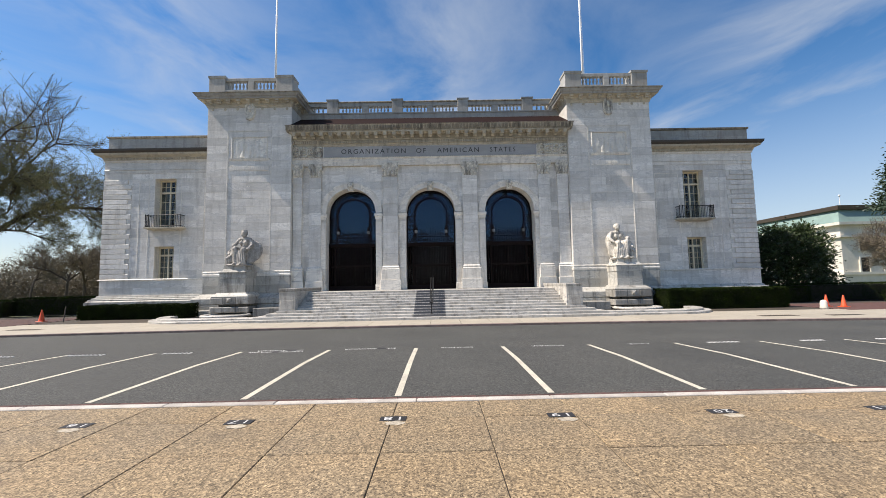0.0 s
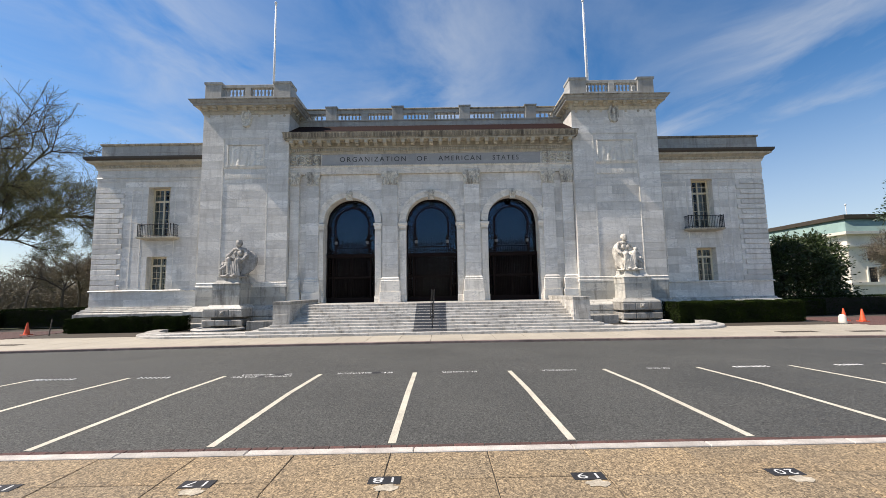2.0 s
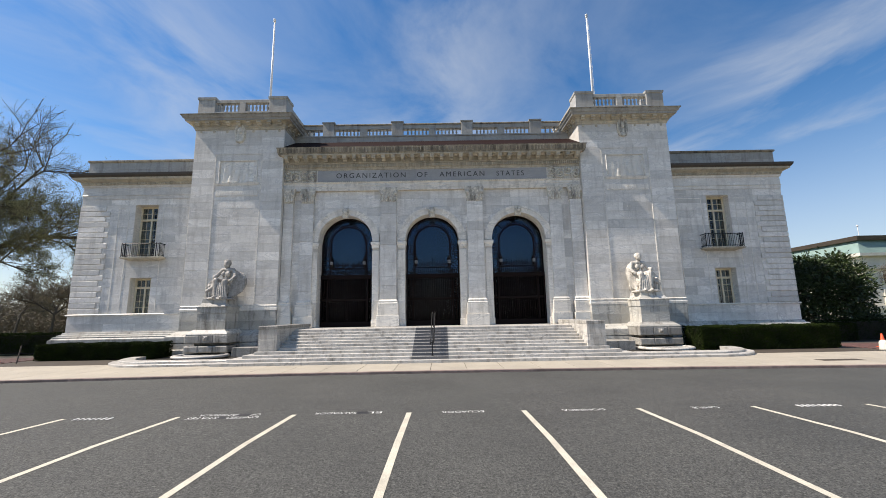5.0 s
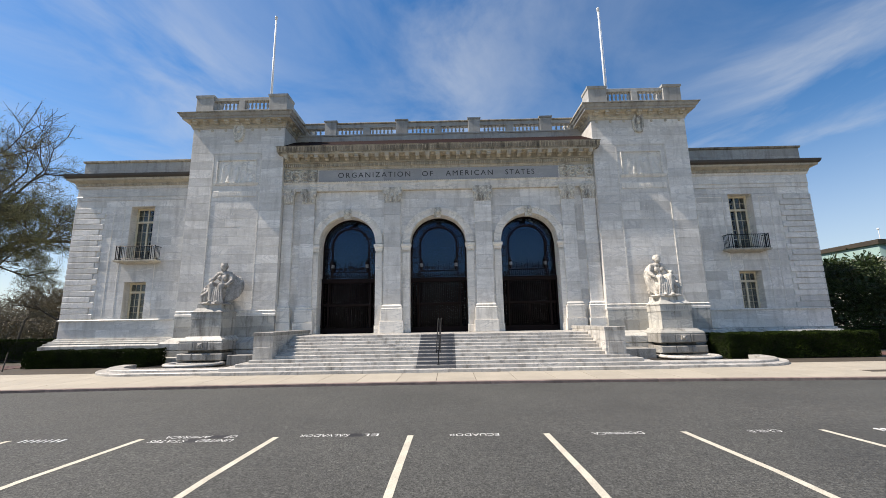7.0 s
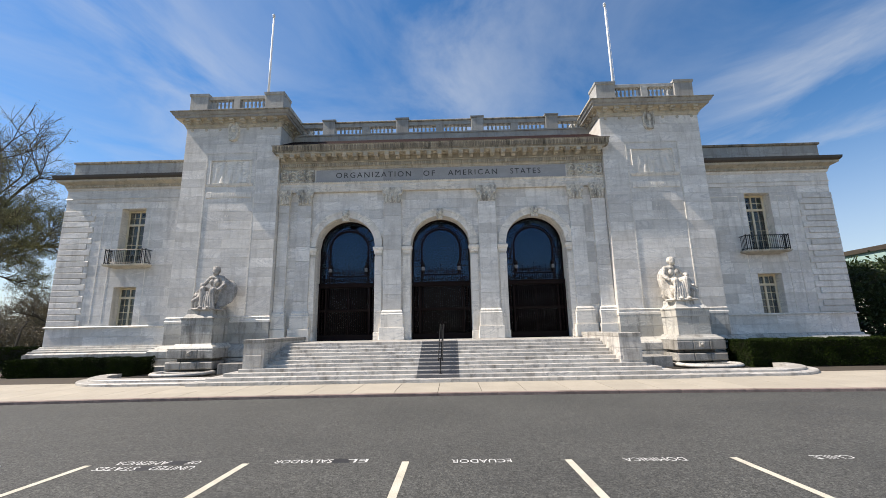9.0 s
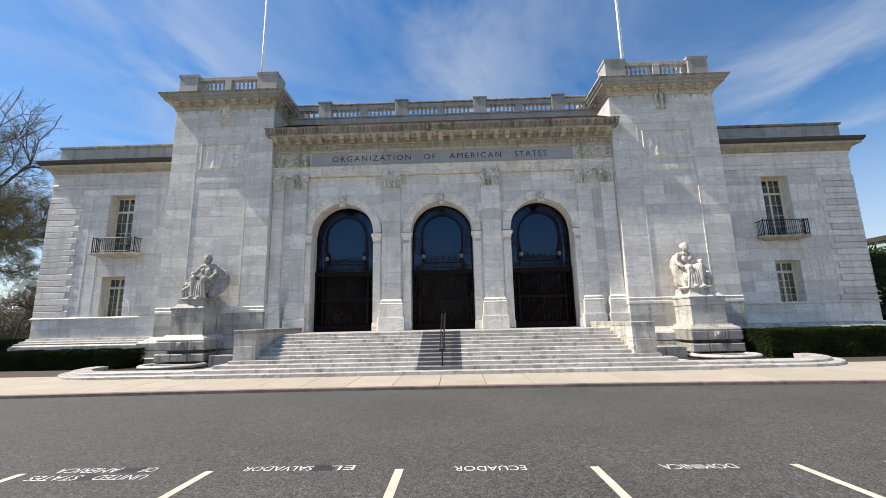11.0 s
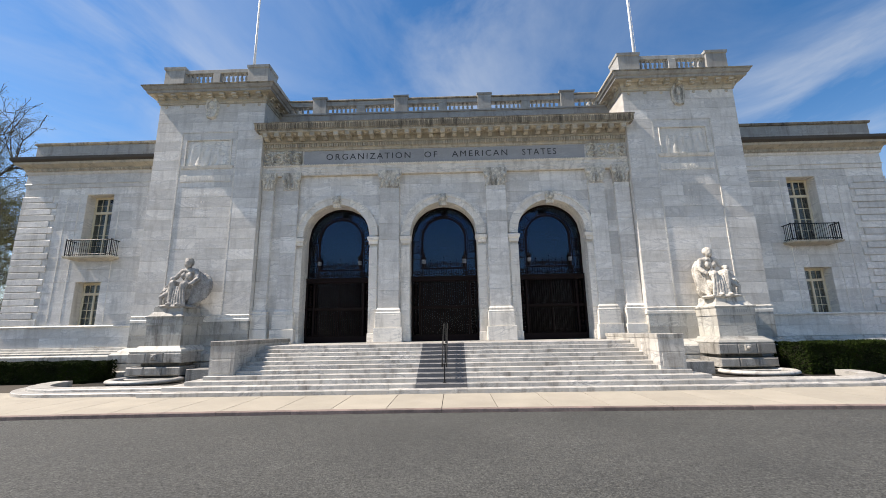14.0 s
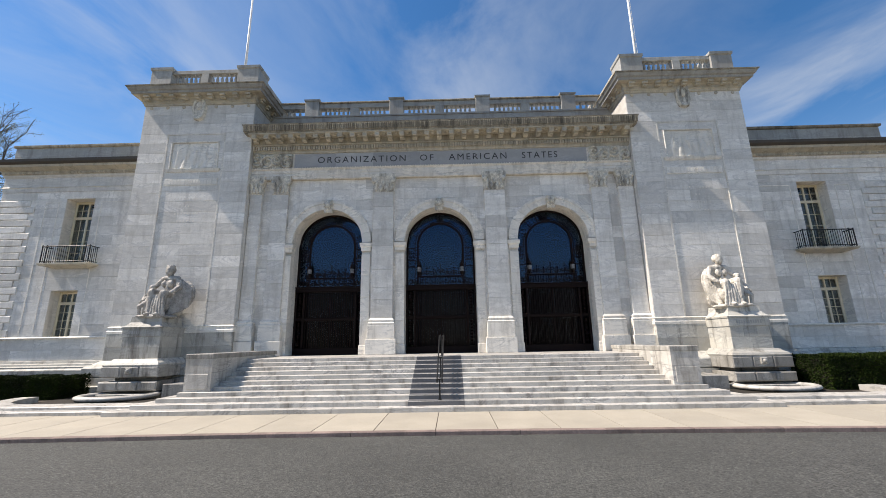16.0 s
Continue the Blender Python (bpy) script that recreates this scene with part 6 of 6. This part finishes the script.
def bare_tree(at, height, seed, label, spread=1.0, levels=5, lean=(0, 0), mat_leaf=None, leaf_n=2, trunk=0.3, group="bare trees", leaf_size=0.05):
    """A spreading tree in early spring: tapered trunk, forking limbs, fine twigs and buds."""
    t = thing("tree", label, "tree", at, group)
    rnd = random.Random(seed)
    limbs, twigs, tips = bmesh.new(), bmesh.new(), []

    def grow(p, d, length, r, level):
        steps = 3 if level < 3 else 2
        q = Vector(p)
        dd = Vector(d)
        for i in range(steps):
            dd = (dd + Vector((rnd.gauss(0, 0.13), rnd.gauss(0, 0.13), rnd.gauss(0.03, 0.09)))).normalized()
            nx = q + dd * (length / steps)
            ra, rb = r * (1 - 0.35 * i / steps), r * (1 - 0.35 * (i + 1) / steps)
            rod(limbs if level < 3 else twigs, q, nx, max(ra, 0.007), max(rb, 0.006), 7 if level < 2 else (5 if level == 2 else 3))
            q = nx
            if level >= 1 and level < levels:
                for _ in range(1 if level < 3 else 2):
                    side = dd.orthogonal().normalized()
                    side.rotate(Matrix.Rotation(rnd.uniform(0, 6.28), 3, dd))
                    grow(q, (dd * 0.75 + side * rnd.uniform(0.5, 0.95)).normalized(), length * rnd.uniform(0.45, 0.62), rb * 0.52, level + 1)
            if level >= levels - 1:
                for _ in range(leaf_n):
                    tips.append(q + Vector((rnd.gauss(0, 0.12), rnd.gauss(0, 0.12), rnd.gauss(0, 0.12))))
        if level < levels:
            for k in range(3 if level == 0 else 2):
                side = dd.orthogonal().normalized()
                side.rotate(Matrix.Rotation(rnd.uniform(0, 6.28), 3, dd))
                grow(q, (dd + side * rnd.uniform(0.35, 0.8) * spread).normalized(), length * rnd.uniform(0.68, 0.86), r * 0.62, level + 1)

    grow((0, 0, -0.2), Vector((lean[0], lean[1], 1)).normalized(), height * 0.25, trunk, 0)
    part("trunk", limbs, BARK, t)
    tagged(part("twig_mass", twigs, BARK, t), kind="stuff")
    if mat_leaf:
        tagged(leaf_cloud("bud_mass", mat_leaf, t, tips, leaf_size, seed), kind="stuff")
    return t


def leafy_tree(at, height, radius, seed, label, mat, n, size, low=0.1, cone=False):
    """An evergreen: trunk, limbs, and a crown built of uneven clumps of leaves with gaps between."""
    t = thing("tree", label, "tree", at, "evergreen trees")
    rnd = random.Random(seed)
    nr = np.random.default_rng(seed)
    limbs = bmesh.new()
    rod(limbs, (0, 0, -0.3), (0, 0, height * 0.85), radius * 0.07, 0.04, 8)
    pts = []
    clumps = 420 if cone else 150
    for k in range(clumps):
        h = low + (1 - low) * rnd.random()
        if cone:
            rr = radius * (1.02 - h) * rnd.uniform(0.7, 1.05)
        else:
            rr = radius * math.sqrt(max(0.05, 1 - ((h - 0.42) / 0.62) ** 2)) * rnd.uniform(0.72, 1.03)
        a = rnd.uniform(0, 6.283)
        c = Vector((rr * math.cos(a), rr * math.sin(a), h * height))
        rod(limbs, (0, 0, max(0.3, c.z - rr * 0.5)), c, 0.05, 0.015, 4)
        g = nr.normal(size=(n // clumps, 3)) * ((radius * 0.085, radius * 0.085, radius * 0.04) if cone else (radius * 0.13, radius * 0.13, radius * 0.1))
        pts.append(np.asarray(c) + g)
    part("trunk", limbs, BARK, t)
    tagged(leaf_cloud("leaves", mat, t, np.concatenate(pts), size, seed), kind="stuff")
    return t


leafy_tree((31.2, 35.2, -0.2), 6.1, 3.05, 21, "rounded glossy dark green evergreen tree", LEAF_DARK, 26000, 0.13, 0.08)
leafy_tree((48.0, 36.5, -0.2), 20.0, 7.0, 22, "tall dark blue-green conifer", CONIFER, 84000, 0.15, 0.42, True)
bare_tree((-44.4, 37.5, -0.2), 27.5, 31, "large spreading tree with fresh buds", 1.1, 6, (0.1, -0.05), LEAF_BUD, 6, 0.44, leaf_size=0.05)
bare_tree((-51.0, 46.0, -0.2), 25.0, 33, "spreading tree with fresh green buds", 1.1, 5, (0.12, 0.0), LEAF_BUD, 11, 0.36, leaf_size=0.08)
for k, (x, y, h) in enumerate(((-44.0, 58.0, 11.0), (-52.0, 60.0, 12.0), (-60.0, 66.0, 14.0), (-50.0, 72.0, 13.0), (-38.5, 62.0, 8.5), (-70.0, 70.0, 15.0))):
    bare_tree((x, y, -0.2), h, 40 + k, "bare grey-brown tree in the distance", 1.2, 5, (0, 0), LEAF_BROWN, 3, 0.22, "distant bare trees", 0.07)
bare_tree((60.0, 47.0, -0.2), 12.0, 52, "bare tree with fine brown twigs", 1.1, 5, (-0.1, 0), LEAF_BROWN, 4, 0.3, leaf_size=0.06)
bare_tree((66.0, 56.0, -0.2), 13.0, 53, "bare tree with fine brown twigs", 1.1, 5, (-0.05, 0), LEAF_BROWN, 4, 0.25, leaf_size=0.06)


def thicket():
    """Brown underbrush that closes the distance beside the building."""
    rnd = np.random.default_rng(7)
    n = 150000
    x = rnd.uniform(-120, -34, n)
    y = 78 + rnd.uniform(0, 14, n)
    z = rnd.uniform(0, 1, n) ** 2.0 * (5.2 + 1.6 * np.sin(x * 0.35) + np.sin(x * 1.1))
    ob = leaf_cloud("underbrush", LEAF_BROWN, None, np.stack([x, y, z], 1), 0.22, 8)
    tagged(ob, "brown leafless thicket in the distance", "bushes", kind="stuff")


thicket()


# ---- distant building, cones, bollard ----
def far_building():
    b = thing("distant_building", "pale stone building with a green copper roof edge", "building", (0, 0, 1.3))
    bm = bmesh.new()
    box(bm, 71.5, 133, 70, 140, -1.8, 9.2)
    part("wall", bm, PALEWALL, b, "pale stone walls")
    bm = bmesh.new()
    for o, z0, z1 in ((0.5, 7.0, 7.35), (0.9, 9.2, 9.7), (0.3, 0.4, 0.9)):
        moulding(bm, [(-0.4, z0), (o, z0), (o, z1), (-0.4, z1)], 71.5, 133, 70, 140)
    part("cornice", bm, PALEWALL, b)
    bm = bmesh.new()
    moulding(bm, [(-0.5, 9.7), (0.8, 9.7), (-0.4, 12.0), (-0.5, 12.0)], 71.5, 133, 70, 140)
    box(bm, 71.9, 132.6, 70.4, 139.6, 9.6, 12.0)
    part("copper_roof", bm, COPPER, b, "green copper roof band")
    bm = bmesh.new()
    moulding(bm, [(-0.8, 12.0), (0.2, 12.0), (0.5, 12.7), (-0.8, 12.9)], 71.5, 133, 70, 140)
    box(bm, 72.2, 132.3, 70.7, 139.3, 12.0, 12.85)
    part("roof", bm, ROOFBROWN, b)
    for k in range(6):
        for z0, z1 in ((0.9, 3.4), (4.6, 6.2)):
            x = 74.5 + 4.2 * k
            w = new("window")
            w.parent = b
            bm = bmesh.new()
            for q in ((x - 0.25, x, z0 - 0.1, z1 + 0.2), (x + 1.5, x + 1.75, z0 - 0.1, z1 + 0.2), (x, x + 1.5, z1, z1 + 0.2), (x, x + 1.5, z0 - 0.1, z0)):
                box(bm, q[0], q[1], 69.75, 70.02, q[2], q[3])
            part("frame", bm, PALEWALL, w)
            bm = bmesh.new()
            box(bm, x, x + 1.5, 69.93, 69.99, z0, z1)
            part("pane", bm, DARKIN, w)
    for k in range(8):
        for z0, z1 in ((0.9, 3.4), (4.6, 6.2)):
            y = 73 + 5.0 * k
            bm = bmesh.new()
            box(bm, 71.43, 71.49, y, y + 1.5, z0, z1)
            part("window", bm, DARKIN, b)
    bm = bmesh.new()
    rod(bm, (73, 71, 12.8), (73, 71, 14.6), 0.06)
    bmesh.ops.create_uvsphere(bm, u_segments=8, v_segments=6, radius=0.18, matrix=Matrix.Translation((73, 71, 14.7)))
    part("roof_lamp", bm, POLE, b)


far_building()


def traffic_cone(x, y, tilt=0):
    c = thing("traffic_cone", "orange plastic traffic cone on the pavement", "cone", (x, y, WALK_Z + 0.01), "traffic cones")
    bm = bmesh.new()
    lathe(bm, [(0.17, 0.03), (0.15, 0.08), (0.035, 0.72), (0.03, 0.73)], (0, 0, 0), 14)
    part("body", bm, ORANGE, c, smooth=True)
    bm = bmesh.new()
    topbox(bm, -0.2, 0.2, -0.2, 0.2, 0, 0.035, 0.01)
    part("foot", bm, ORANGE, c)
    c.rotation_euler = (0, radians(tilt), 0)
    return c


traffic_cone(25.3, 24.6)
traffic_cone(24.9, 25.3, 0)
traffic_cone(-24.5, 25.6)
bm = bmesh.new()
lathe(bm, [(0.2, 0), (0.19, 0.1), (0.17, 0.4), (0.12, 0.5), (0.03, 0.53)], (23.1, 23.6, WALK_Z), 14)
single("bollard", bm, PALEWALL, "short white stone bollard", "bollard", smooth=True)
bm = bmesh.new()
rod(bm, (-22.6, 25.0, WALK_Z - 0.05), (-22.75, 25.3, 0.75), 0.03, 0.03, 6)
single("leaning_stake", bm, BARK, "thin leaning wooden stake beside the hedge", "stake")
